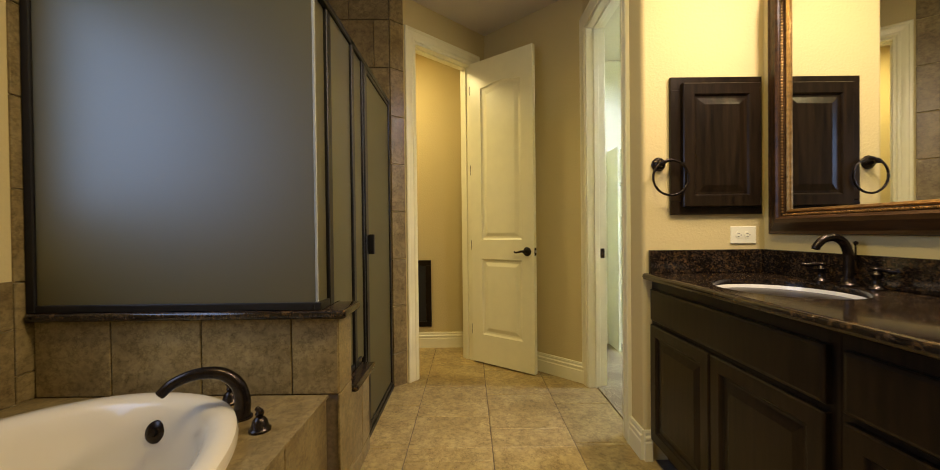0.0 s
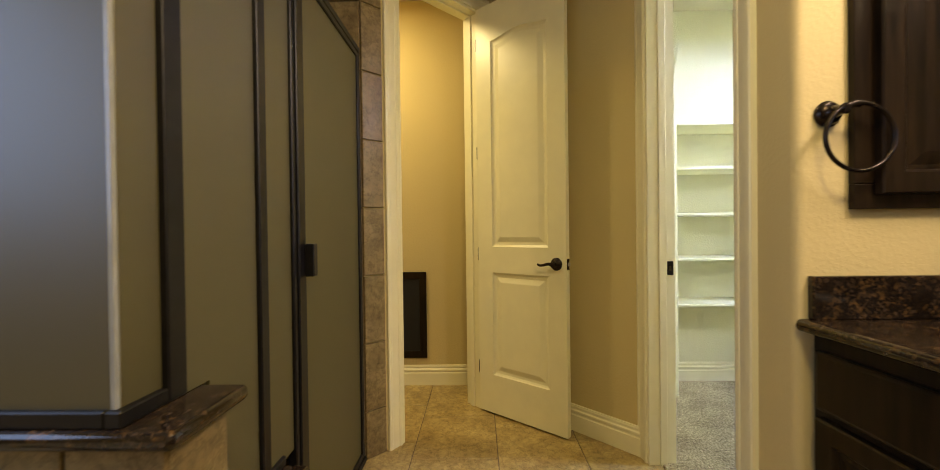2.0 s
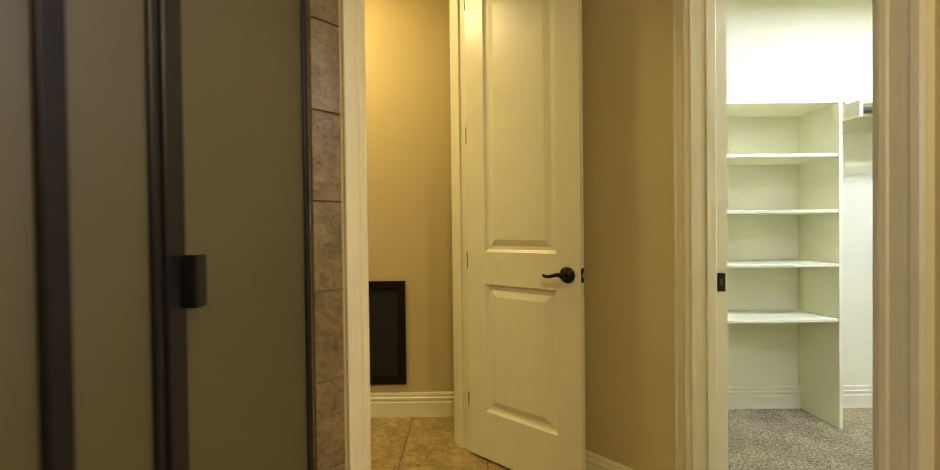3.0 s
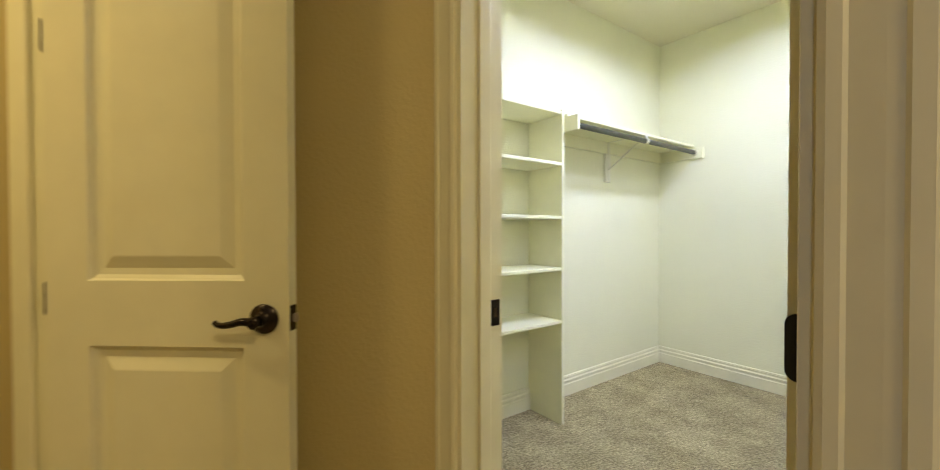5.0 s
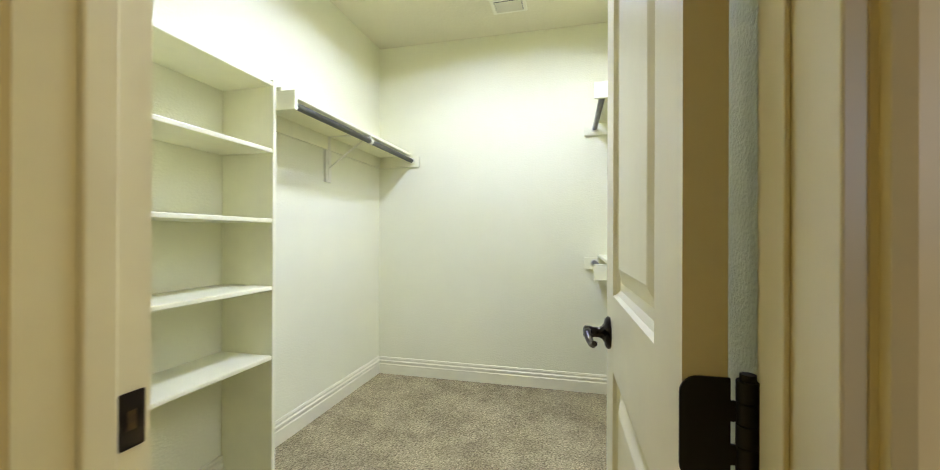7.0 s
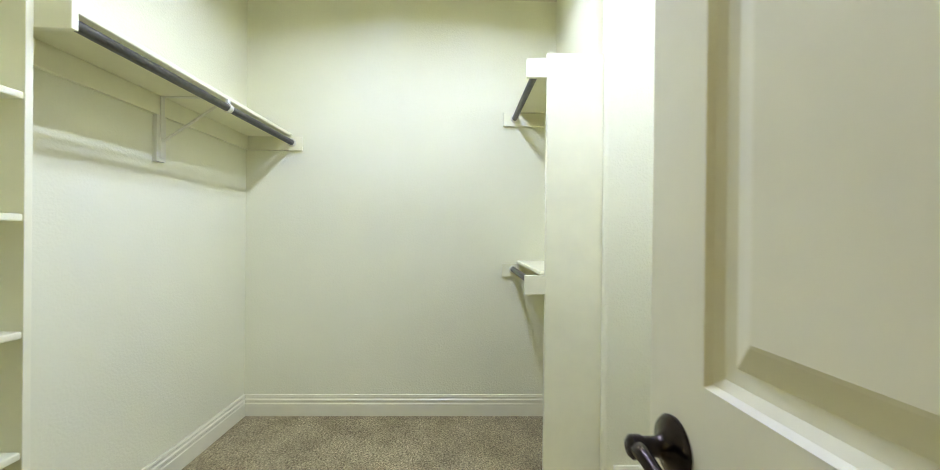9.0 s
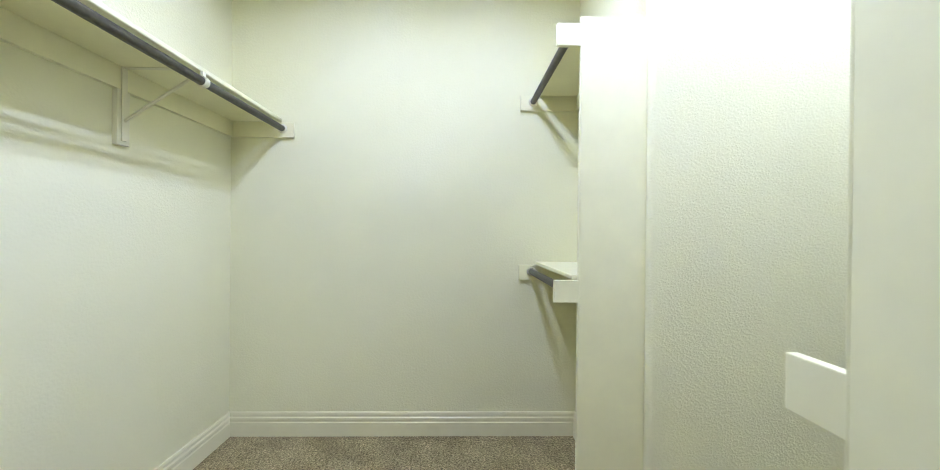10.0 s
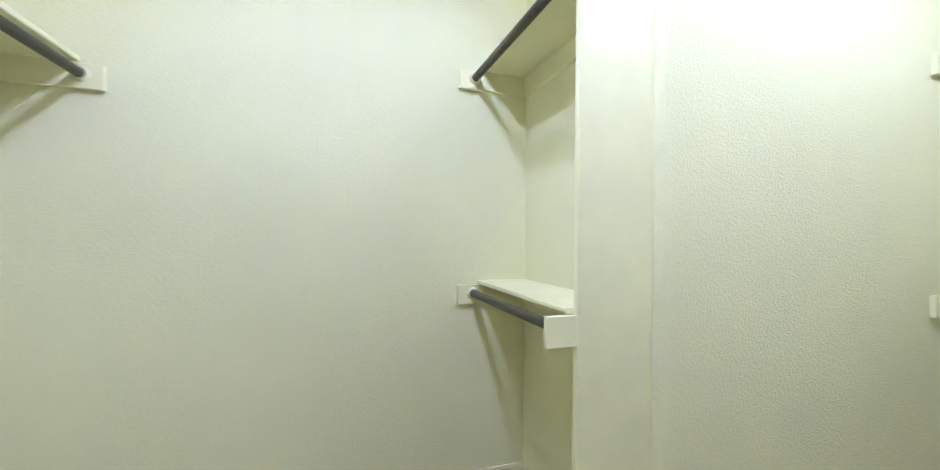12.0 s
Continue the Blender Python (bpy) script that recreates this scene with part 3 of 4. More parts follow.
# long run beside the tower: its x goes from the back wall towards the tower
hang_run("closet_rod", pose(BX, NY, 0, 0, 0, 180), BX - UX1, 0.290, 0.290, 1.715, "white shelf with a dark grey hanging rod on the long wall", "closet rods", clamp=BX - 2.925)
# niche: two runs, one over the other, from the tall panel to the back wall
PX = 2.873
for z, side in ((1.888, "upper"), (0.937, "lower")):
    hang_run("closet_rod", pose(PX, PY, 0), BX - PX, 0.237, 0.262, z, "white shelf with dark grey rod, %s of two in the niche" % side, "closet rods", lift=0.02 if side == "upper" else 0.0, over=0.044)
def tall_panel(m, width, label):
    """Upright board: x through its thickness, y along its width; edging on the free edge, set nails on its face."""
    p = thing("tall_panel", m, label, "panel", "closet end panels")
    part("board", box(0, 0.019, 0, width - 0.004, 0, 1.960, 0.0015), SHELF, p)
    part("edging", box(-0.0005, 0.0195, width - 0.004, width, 0, 1.9605, 0.0015), SHELF, p)
    for z in (0.92, 1.84):
        for y in (0.05, 0.065):
            bm = bmesh.new()
            lathe(bm, [(0.0, 0.0), (0.0022, 0.0), (0.002, 0.0006), (0.0, 0.0007)], Matrix.Translation((0, y, z)) @ Matrix.Rotation(-math.pi / 2, 4, "Y"), 10)
            part("nail_head", bm, SHELF, p)
    return p


tall_panel(pose(PX - 0.002, 1.8255, 0.010), 0.2545, "tall white painted end panel of the hanging niche")
tall_panel(pose(1.589, 2.038, 0.010, 0, 0, -90), 0.281, "tall white painted end panel beside the closet door")
# runs in the far arm of the closet
for z, side in ((1.888, "upper"), (0.937, "lower")):
    hang_run("closet_rod", pose(TX, 0.06, 0, 0, 0, 0) @ Matrix.Translation((-(TX - 1.589), 0, 0)), TX - 1.589, 0.265, 0.362, z, "white shelf with dark grey rod, %s on the end wall" % side, "closet rods")
for z, side in ((1.888, "upper"), (0.937, "lower")):
    hang_run("closet_rod", pose(1.589, 2.036, 0, 0, 0, -90), 1.45, 0.265, 0.315, z, "white shelf with dark grey rod, %s beside the door" % side, "closet rods")


# ---- bathroom: vanity ----
def raised_front(w, h, t=0.020, frame=0.055, rail=None):
    """A raised-panel cabinet front in x, z, facing -y, from its lower left corner."""
    bm = bmesh.new()
    rings = []
    steps = [(0, t), (0.0, 0.004), (0.004, 0.0), (frame - 0.008, 0.0), (frame - 0.004, 0.003), (frame, 0.010), (frame + 0.010, 0.010), (frame + 0.040, 0.003), (frame + 0.043, 0.003)]
    if min(w, h) < 2 * frame + 0.1:
        steps = [(0, t), (0.0, 0.005), (0.003, 0.002), (0.010, 0.0)]
    for d, dep in steps:
        rings.append([bm.verts.new((x, -t + dep, z)) for x, z in ((d, d), (w - d, d), (w - d, h - d), (d, h - d))])
    for r0, r1 in zip(rings, rings[1:]):
        for i in range(4):
            bm.faces.new((r0[i], r0[(i + 1) % 4], r1[(i + 1) % 4], r1[i]))
    bm.faces.new(rings[-1])
    bm.faces.new(rings[0])
    return bm


CF = 0.940
mv = pose(CF, W - 0.003, 0, 0, 0, -90)  # x runs along the vanity from its far end, -y out of its front


def vanity_cabinet(x0, x1, fronts, label):
    c = thing("vanity_cabinet", mv @ Matrix.Translation((x0, 0, 0)), label, "cabinet", "cabinets of the vanity")
    w = x1 - x0
    bm = box(0, w, 0, XR - CF - 0.001, 0.095, 0.838)
    add_box(bm, 0, w, 0.07, XR - CF - 0.001, 0.0, 0.095)
    part("body", bm, WOOD, c, "dark espresso cabinet box with a toe kick")
    for nm, a, b, z0, z1 in fronts:
        bm = raised_front(b - a, z1 - z0)
        o = part(nm, bm, WOOD, c, "dark espresso raised-panel front" if nm == "door" else "dark espresso drawer front")
        o.location = (a, -0.0005, z0)
    return c


vanity_cabinet(0.0, 0.938, [("drawer_front", 0.022, 0.915, 0.660, 0.800), ("door", 0.022, 0.464, 0.110, 0.640), ("door", 0.474, 0.915, 0.110, 0.640)], "dark espresso vanity sink cabinet under a granite top")
vanity_cabinet(0.940, 1.50, [("drawer_front", 0.022, 0.540, 0.660, 0.800), ("drawer_front", 0.022, 0.540, 0.395, 0.640), ("drawer_front", 0.022, 0.540, 0.110, 0.375)], "dark espresso vanity drawer cabinet under a granite top")
vanity_cabinet(1.502, 2.44, [("drawer_front", 0.022, 0.915, 0.660, 0.800), ("door", 0.022, 0.464, 0.110, 0.640), ("door", 0.474, 0.915, 0.110, 0.640)], "dark espresso vanity cabinet beside the drawers")

# granite top with a hole for the basin
SC, SA, SB = (1.160, 1.430), 0.198, 0.236
VY0 = W - 2.46


def countertop():
    bm = bmesh.new()
    n = 48
    top, zt, zb = [], 0.870, 0.840
    x0, x1, y0, y1 = 0.897, XR - 0.001, VY0, W - 0.001
    hole = [(SC[0] + SA * math.cos(2 * math.pi * k / n), SC[1] + SB * math.sin(2 * math.pi * k / n)) for k in range(n)]

    def edge_pt(k):
        a = 2 * math.pi * k / n
        dx, dy = math.cos(a), math.sin(a)
        ts = []
        bx0, bx1, by0, by1 = x0 + 0.012, x1, SC[1] - 0.45, y1
        if dx > 1e-9: ts.append((bx1 - SC[0]) / dx)
        if dx < -1e-9: ts.append((bx0 - SC[0]) / dx)
        if dy > 1e-9: ts.append((by1 - SC[1]) / dy)
        if dy < -1e-9: ts.append((by0 - SC[1]) / dy)
        t = min(ts)
        return SC[0] + dx * t, SC[1] + dy * t
    outer = [edge_pt(k) for k in range(n)]
    for z in (zt, zb):
        hv = [bm.verts.new((x, y, z)) for x, y in hole]
        ov = [bm.verts.new((x, y, z)) for x, y in outer]
        for i in range(n):
            bm.faces.new((hv[i], hv[(i + 1) % n], ov[(i + 1) % n], ov[i]))
        for cxx, cyy in ((x0 + 0.012, y1), (x1, y1), (x0 + 0.012, SC[1] - 0.45), (x1, SC[1] - 0.45)):
            near = sorted(ov, key=lambda v: (v.co.x - cxx) ** 2 + (v.co.y - cyy) ** 2)[:2]
            if min((v.co.x - cxx) ** 2 + (v.co.y - cyy) ** 2 for v in near) > 1e-8:
                bm.faces.new((near[0], near[1], bm.verts.new((cxx, cyy, z))))
        top.append(hv)
        bm.faces.new([bm.verts.new((x, y, z)) for x, y in ((x0 + 0.012, y0), (x1, y0), (x1, SC[1] - 0.45), (x0 + 0.012, SC[1] - 0.45))])
    for i in range(n):
        bm.faces.new((top[0][i], top[0][(i + 1) % n], top[1][(i + 1) % n], top[1][i]))
    prof = [(x0 + 0.012, zt)] + [(x0 + 0.012 - 0.012 * math.sin(radians(a)), zt - 0.015 + 0.015 * math.cos(radians(a))) for a in (30, 60, 90, 120, 150, 180)]
    for (xa, za), (xb, zb2) in zip(prof, prof[1:]):
        bm.faces.new([bm.verts.new(p) for p in ((xa, y0, za), (xa, y1, za), (xb, y1, zb2), (xb, y0, zb2))])
    bmesh.ops.remove_doubles(bm, verts=bm.verts, dist=1e-5)
    return bm


ct = thing("countertop", pose(0, 0, 0), "polished dark brown granite vanity top with backsplash", "countertop")
part("slab", countertop(), GRAN, ct, "", True)
part("backsplash", box(0.925, XR - 0.021, W - 0.020, W - 0.001, 0.8705, 0.976, 0.003), GRAN, ct)
part("backsplash", box(XR - 0.020, XR - 0.001, VY0, W - 0.001, 0.8705, 0.976, 0.003), GRAN, ct)

basin = thing("sink_basin", pose(SC[0], SC[1], 0.846), "white oval undermount sink in the granite top", "sink")
bm = bmesh.new()
prof = [(1.06, -0.006), (1.0, -0.004), (0.992, 0.005), (0.980, -0.004), (0.972, -0.02), (0.94, -0.06), (0.80, -0.105), (0.5, -0.135), (0.14, -0.142), (0.13, -0.15), (0.0, -0.15)]
rings = [[bm.verts.new((SA * k * math.cos(2 * math.pi * i / 48), SB * k * math.sin(2 * math.pi * i / 48), z)) for i in range(48)] for k, z in [(max(a, 0.001), b) for a, b in prof]]
for r0, r1 in zip(rings, rings[1:]):
    for i in range(48):
        bm.faces.new((r0[i], r0[(i + 1) % 48], r1[(i + 1) % 48], r1[i]))
part("bowl", bm, PORC, basin, "", True)
bm = bmesh.new()
lathe(bm, [(0.0, -0.1405), (0.022, -0.1405), (0.024, -0.138), (0.014, -0.136), (0.0, -0.137)])
part("drain", bm, BRONZE, basin, "dark bronze drain", True)


def basin_handle(parent, x, y, turn):
    bm = bmesh.new()
    lathe(bm, [(0.0, 0.0), (0.026, 0.0), (0.026, 0.006), (0.019, 0.011), (0.013, 0.020), (0.011, 0.034), (0.014, 0.044), (0.017, 0.050), (0.013, 0.056), (0.010, 0.062), (0.012, 0.068), (0.006, 0.074), (0.0, 0.075)], Matrix.Translation((x, y, 0)))
    h = part("handle_base", bm, BRONZE, parent, "turned bronze handle base", True)
    bm = bmesh.new()
    c, s = math.cos(turn), math.sin(turn)
    pts = spline([(x, y, 0.062), (x + 0.022 * c, y + 0.022 * s, 0.066), (x + 0.038 * c, y + 0.038 * s, 0.062), (x + 0.054 * c, y + 0.054 * s, 0.066)], 5)
    tube(bm, pts, [0.006 + 0.0025 * math.sin(3.0 * k / (len(pts) - 1)) for k in range(len(pts))], 12)
    part("lever", bm, BRONZE, h, "", True)


fau = thing("faucet", pose(1.395, 1.445, 0.870), "oil-rubbed bronze widespread basin faucet with lever handles", "faucet")
bm = bmesh.new()
lathe(bm, [(0.0, 0.0), (0.029, 0.0), (0.029, 0.006), (0.021, 0.013), (0.017, 0.03), (0.0, 0.031)])
part("base", bm, BRONZE, fau, "", True)
bm = bmesh.new()
pts = spline([(0, 0, 0.02), (0.002, 0, 0.07), (0.0, 0, 0.115), (-0.018, 0, 0.152), (-0.05, 0, 0.168), (-0.085, 0, 0.160), (-0.108, 0, 0.138), (-0.112, 0, 0.128)], 6)
tube(bm, pts, [0.016 - 0.004 * k / (len(pts) - 1) for k in range(len(pts))], 16)
part("spout", bm, BRONZE, fau, "arched bronze spout", True)
bm = bmesh.new()
lathe(bm, [(0.0, 0.0), (0.003, 0.0), (0.003, 0.05), (0.007, 0.054), (0.007, 0.062), (0.0, 0.065)], Matrix.Translation((0.026, 0, 0.09)))
part("lift_knob", bm, BRONZE, fau, "", True)
basin_handle(fau, 0.0, 0.105, radians(150))
basin_handle(fau, 0.0, -0.095, radians(-75))

# window over the tub
win = thing("window_1", pose(XL, 0.75, 1.65), "white framed window in the wall over the tub", "window", kind="structure")
for nm, y0, y1, z0, z1 in (("window_frame", -0.60, 0.60, 0.455, 0.50), ("window_frame", -0.60, 0.60, -0.50, -0.455), ("window_frame", -0.60, -0.555, -0.455, 0.455), ("window_frame", 0.555, 0.60, -0.455, 0.455)):
    part(nm, box(-0.10, -0.06, y0, y1, z0, z1, 0.004), PLAST, win)

# framed mirror
MY0, MY1, MZ0, MZ1 = 0.28, 1.868, 1.044, 2.15
mir = thing("mirror", pose(XR - 0.0005, 0, 0), "large wall mirror in a dark bronze and gold beaded frame", "mirror")
FR = [(0.0, 0.0), (0.0, 0.020), (0.004, 0.026), (0.016, 0.024), (0.030, 0.030), (0.050, 0.040), (0.066, 0.042), (0.074, 0.036), (0.078, 0.026), (0.090, 0.022), (0.092, 0.006), (0.092, 0.0)]


def frame_ring(bm, profile):
    rings = []
    for y, z, sy, sz in ((MY1, MZ0, -1, 1), (MY0, MZ0, 1, 1), (MY0, MZ1, 1, -1), (MY1, MZ1, -1, -1)):
        rings.append([bm.verts.new((-n, y + sy * d, z + sz * d)) for d, n in profile])
    n = len(profile)
    for k in range(4):
        r0, r1 = rings[k], rings[(k + 1) % 4]
        for i in range(n):
            bm.faces.new((r0[i], r0[(i + 1) % n], r1[(i + 1) % n], r1[i]))


bm = bmesh.new()
frame_ring(bm, FR)
fr = part("frame", bm, MFRAME, mir, "dark bronze moulded frame")
bm = bmesh.new()
frame_ring(bm, [(0.0925, 0.0), (0.0925, 0.016), (0.098, 0.019), (0.106, 0.012), (0.108, 0.004), (0.108, 0.0)])
part("liner", bm, GOLD, fr, "antique gold inner liner")
bm = bmesh.new()
step, dd = 0.0125, 0.083
y = MY0 + dd
while y < MY1 - dd:
    for z in (MZ0 + dd, MZ1 - dd):
        bmesh.ops.create_icosphere(bm, subdivisions=1, radius=0.0058, matrix=Matrix.Translation((-0.026, y, z)))
    y += step
z = MZ0 + dd + step
while z < MZ1 - dd:
    for y in (MY0 + dd, MY1 - dd):
        bmesh.ops.create_icosphere(bm, subdivisions=1, radius=0.0058, matrix=Matrix.Translation((-0.026, y, z)))
    z += step
part("beading", bm, GOLD, fr, "row of small dark gold beads", True)
part("glass", box(-0.006, -0.001, MY0 + 0.09, MY1 - 0.09, MZ0 + 0.09, MZ1 - 0.09), MIRROR, mir, "silvered mirror glass")

# medicine cabinet, towel ring, outlet on the end wall
med = thing("medicine_cabinet", pose(1.024, W - 0.0005, 1.138), "dark espresso medicine cabinet with a raised-panel door", "cabinet")
bm = bmesh.new()
for a, b, c, d in ((0, 0.418, 0, 0.06), (0, 0.418, 0.567, 0.627), (0, 0.065, 0.06, 0.567), (0.353, 0.418, 0.06, 0.567)):
    add_box(bm, a, b, -0.018, 0, c, d, 0.002)
add_box(bm, 0.06, 0.36, -0.006, 0, 0.05, 0.58)
part("frame", bm, WOOD, med)
dr = part("door", raised_front(0.352, 0.560, 0.022, 0.058), WOOD, med, "raised-panel door")
dr.location = (0.047, -0.0185, 0.034)

ring = thing("towel_ring", pose(0.973, W - 0.0005, 1.370), "oil-rubbed bronze towel ring on the wall", "towel ring")
bm = bmesh.new()
lathe(bm, [(0.0, 0.0), (0.031, 0.0), (0.032, 0.006), (0.027, 0.010), (0.025, 0.016), (0.018, 0.020), (0.013, 0.028), (0.011, 0.045), (0.013, 0.052), (0.008, 0.058), (0.0, 0.059)], Matrix.Rotation(math.pi / 2, 4, "X"))
part("post", bm, BRONZE, ring, "", True)
bm = bmesh.new()
tube(bm, [(0.0, -0.048, 0.0), (0.022, -0.048, 0.012), (0.036, -0.048, 0.012)], [0.007, 0.008, 0.009], 12)
part("arm", bm, BRONZE, ring, "", True)
bm = bmesh.new()
rr, rc = 0.079, (0.034, -0.050, -0.066)
prof = [(0.0052 * math.cos(2 * math.pi * k / 10), 0.0052 * math.sin(2 * math.pi * k / 10)) for k in range(10)]
path = []
for k in range(48):
    a = 2 * math.pi * k / 48
    d = Vector((math.cos(a), 0, math.sin(a)))
    path.append((Vector(rc) + d * rr, d, Vector((0, 1, 0))))
sweep(bm, prof, path, True)
part("ring", bm, BRONZE, ring, "", True)

out = thing("outlet", pose(1.363, W - 0.0005, 1.0415), "white plastic wall outlet plate above the backsplash", "outlet")
part("plate", box(-0.059, 0.059, -0.006, 0, -0.040, 0.040, 0.003), PLAST, out)
for x in (-0.020, 0.020):
    bm = bmesh.new()
    lathe(bm, [(0.0, 0.0), (0.0165, 0.0), (0.0165, 0.0015), (0.0, 0.0016)], Matrix.Translation((x, -0.006, 0)) @ Matrix.Rotation(math.pi / 2, 4, "X"), 20)
    s = part("socket", bm, PLAST, out)
    bm = bmesh.new()
    for zz in (-0.006, 0.006):
        add_box(bm, x - 0.008, x + 0.001, -0.0085, -0.0077, zz - 0.0012, zz + 0.0012)
    add_box(bm, x + 0.006, x + 0.010, -0.0085, -0.0077, -0.002, 0.002)
    part("slots", bm, DARK, s, "dark slots")

# dark framed panel low on the toilet room wall
rp = thing("wall_panel", pose(-0.258, 3.7745, 0.195), "near-black framed wood panel low on the toilet room wall", "panel")
bm = bmesh.new()
for a, b, c, d in ((-0.44, 0, 0, 0.05), (-0.44, 0, 0.565, 0.615), (-0.44, -0.39, 0.05, 0.565), (-0.05, 0, 0.05, 0.565)):
    add_box(bm, a, b, -0.018, 0, c, d, 0.003)
part("frame", bm, WOOD, rp)
part("inset", box(-0.40, -0.04, -0.008, 0, 0.04, 0.575), DARK, rp, "black recessed inset")

# ---- bathroom: shower and tub ----
GX, GY, GZ = -0.452, 1.552, 1.972
HWY0, HWY1, HWX = 1.563, 1.72, -0.392
half = tagged(part("wall_half", box(XL, HWX - 0.008, HWY0 + 0.008, HWY1, 0, 0.758), GROUT), "tiled half wall of the shower", "wall", kind="structure")
seatw = tagged(part("wall_curb", box(-0.52, -0.412, HWY1, 2.045, 0, 0.405), GROUT), "low tiled curb wall under the shower glass", "wall", kind="structure")
deckw = tagged(part("wall_tub_deck", box(-0.485, -0.448, -0.2, HWY0 + 0.008, 0, 0.459), GROUT), "tiled tub surround", "wall", kind="structure")


def slab_edge(name, x0, x1, y0, y1, z0, z1, label):
    ob = part(name, box(x0, x1, y0, y1, z0, z1, 0.013, 4), GRAN, None, "", True)
    return tagged(ob, label, "ledge")


slab_edge("granite_ledge", XL + 0.012, -0.355, 1.525, 1.735, 0.758, 0.790, "dark brown granite ledge on the shower half wall")
slab_edge("granite_ledge", -0.54, -0.372, 1.738, 2.055, 0.405, 0.435, "dark brown granite cap on the low shower curb")

enc = thing("shower_enclosure", pose(0, 0, 0), "frosted glass shower enclosure with a dark bronze metal frame", "shower")


def bar(nm, x0, x1, y0, y1, z0, z1, parent=enc):
    return part(nm, box(x0, x1, y0, y1, z0, z1, 0.003, 1), FRAMEM, parent)


def pane(nm, x0, x1, y0, y1, z0, z1, parent=enc, label="frosted glass pane"):
    return part(nm, box(x0, x1, y0, y1, z0, z1, 0.0015, 1), FROST, parent, label)


# front: glass from the tub wall to the free corner
bar("frame_post", XL + 0.011, XL + 0.045, GY - 0.014, GY + 0.014, 0.790, GZ)
bar("bottom_rail", XL + 0.045, -0.474, GY - 0.014, GY + 0.014, 0.790, 0.818)
bar("top_rail", XL + 0.045, GX + 0.014, GY - 0.014, GY + 0.014, GZ - 0.028, GZ)
pane("glass", XL + 0.040, -0.469, GY - 0.004, GY + 0.004, 0.812, GZ - 0.02)
# side: return pane, fixed pane, narrow pane and door
part("corner_seal", box(-0.469, -0.460, GY - 0.006, GY + 0.003, 0.818, GZ - 0.028, 0.001), SEAL, enc, "clear pale corner seal")
pane("glass", -0.466, -0.460, GY + 0.003, 1.645, 0.812, GZ - 0.02)
bar("bottom_rail", -0.474, -0.446, GY - 0.014, 1.638, 0.790, 0.818)
bar("frame_post", -0.482, -0.446, 1.638, 1.684, 0.790, GZ)
bar("frame_post", GX - 0.014, GX + 0.016, 1.738, 1.752, 0.435, 0.757)
# fixed pane, notched over the end of the ledge
bm = bmesh.new()
notch = [(1.682, 0.791), (1.748, 0.791), (1.748, 0.445), (1.932, 0.445), (1.932, GZ - 0.02), (1.682, GZ - 0.02)]
sweep(bm, notch, [((x, 0, 0), (0, 1, 0), (0, 0, 1)) for x in (GX - 0.003, GX + 0.004)])
part("glass", bm, FROST, enc, "frosted glass pane")
bar("bottom_rail", GX - 0.014, GX + 0.014, 1.752, 1.930, 0.435, 0.462)
bar("frame_post", GX - 0.014, GX + 0.016, 1.930, 1.968, 0.435, GZ)
pane("glass", GX - 0.003, GX + 0.004, 1.966, 2.122, 0.44, GZ - 0.02)
bar("bottom_rail", GX - 0.014, GX + 0.014, 1.968, 2.050, 0.435, 0.462)
bar("top_rail", GX - 0.014, GX + 0.016, GY + 0.014, 2.818, GZ - 0.028, GZ)
bar("frame_post", GX - 0.014, GX + 0.014, 2.118, 2.138, 0.0, GZ - 0.028)
bar("frame_post", GX - 0.014, GX + 0.014, 2.798, 2.818, 0.0, GZ - 0.028)
sd = bar("door", GX - 0.006, GX + 0.020, 2.140, 2.190, 0.03, GZ - 0.032)
tagged(sd, "dark bronze framed shower door with frosted glass")
bar("door_rail", GX - 0.006, GX + 0.016, 2.190, 2.778, GZ - 0.056, GZ - 0.032, sd)
bar("door_rail", GX - 0.006, GX + 0.016, 2.190, 2.778, 0.03, 0.058, sd)
bar("door_stile", GX - 0.006, GX + 0.016, 2.778, 2.796, 0.03, GZ - 0.032, sd)
pane("door_glass", GX + 0.001, GX + 0.008, 2.186, 2.782, 0.05, GZ - 0.04, sd)
bar("handle", GX + 0.020, GX + 0.050, 2.176, 2.206, 0.958, 1.062, sd)
bar("threshold", GX - 0.03, GX + 0.022, 2.058, 2.818, 0.0, 0.028)

def plate_with_hole(x0, x1, y0, y1, z0, z1, cx, cy, a, b, n=64):
    """A flat plate with an oval hole."""
    bm = bmesh.new()
    loops = []
    for z in (z0, z1):
        hv, ov = [], []
        for k in range(n):
            t = 2 * math.pi * k / n
            c, s = math.cos(t), math.sin(t)
            hv.append(bm.verts.new((cx + a * c, cy + b * s, z)))
            q = 1 / max(abs(c), abs(s))
            ox = (x1 - cx) if c > 0 else (cx - x0)
            oy = (y1 - cy) if s > 0 else (cy - y0)
            ov.append(bm.verts.new((cx + ox * c * q, cy + oy * s * q, z)))
        for i in range(n):
            bm.faces.new((hv[i], hv[(i + 1) % n], ov[(i + 1) % n], ov[i]))
        loops.append((hv, ov))
    for j in (0, 1):
        for i in range(n):
            bm.faces.new((loops[0][j][i], loops[0][j][(i + 1) % n], loops[1][j][(i + 1) % n], loops[1][j][i]))
    return bm


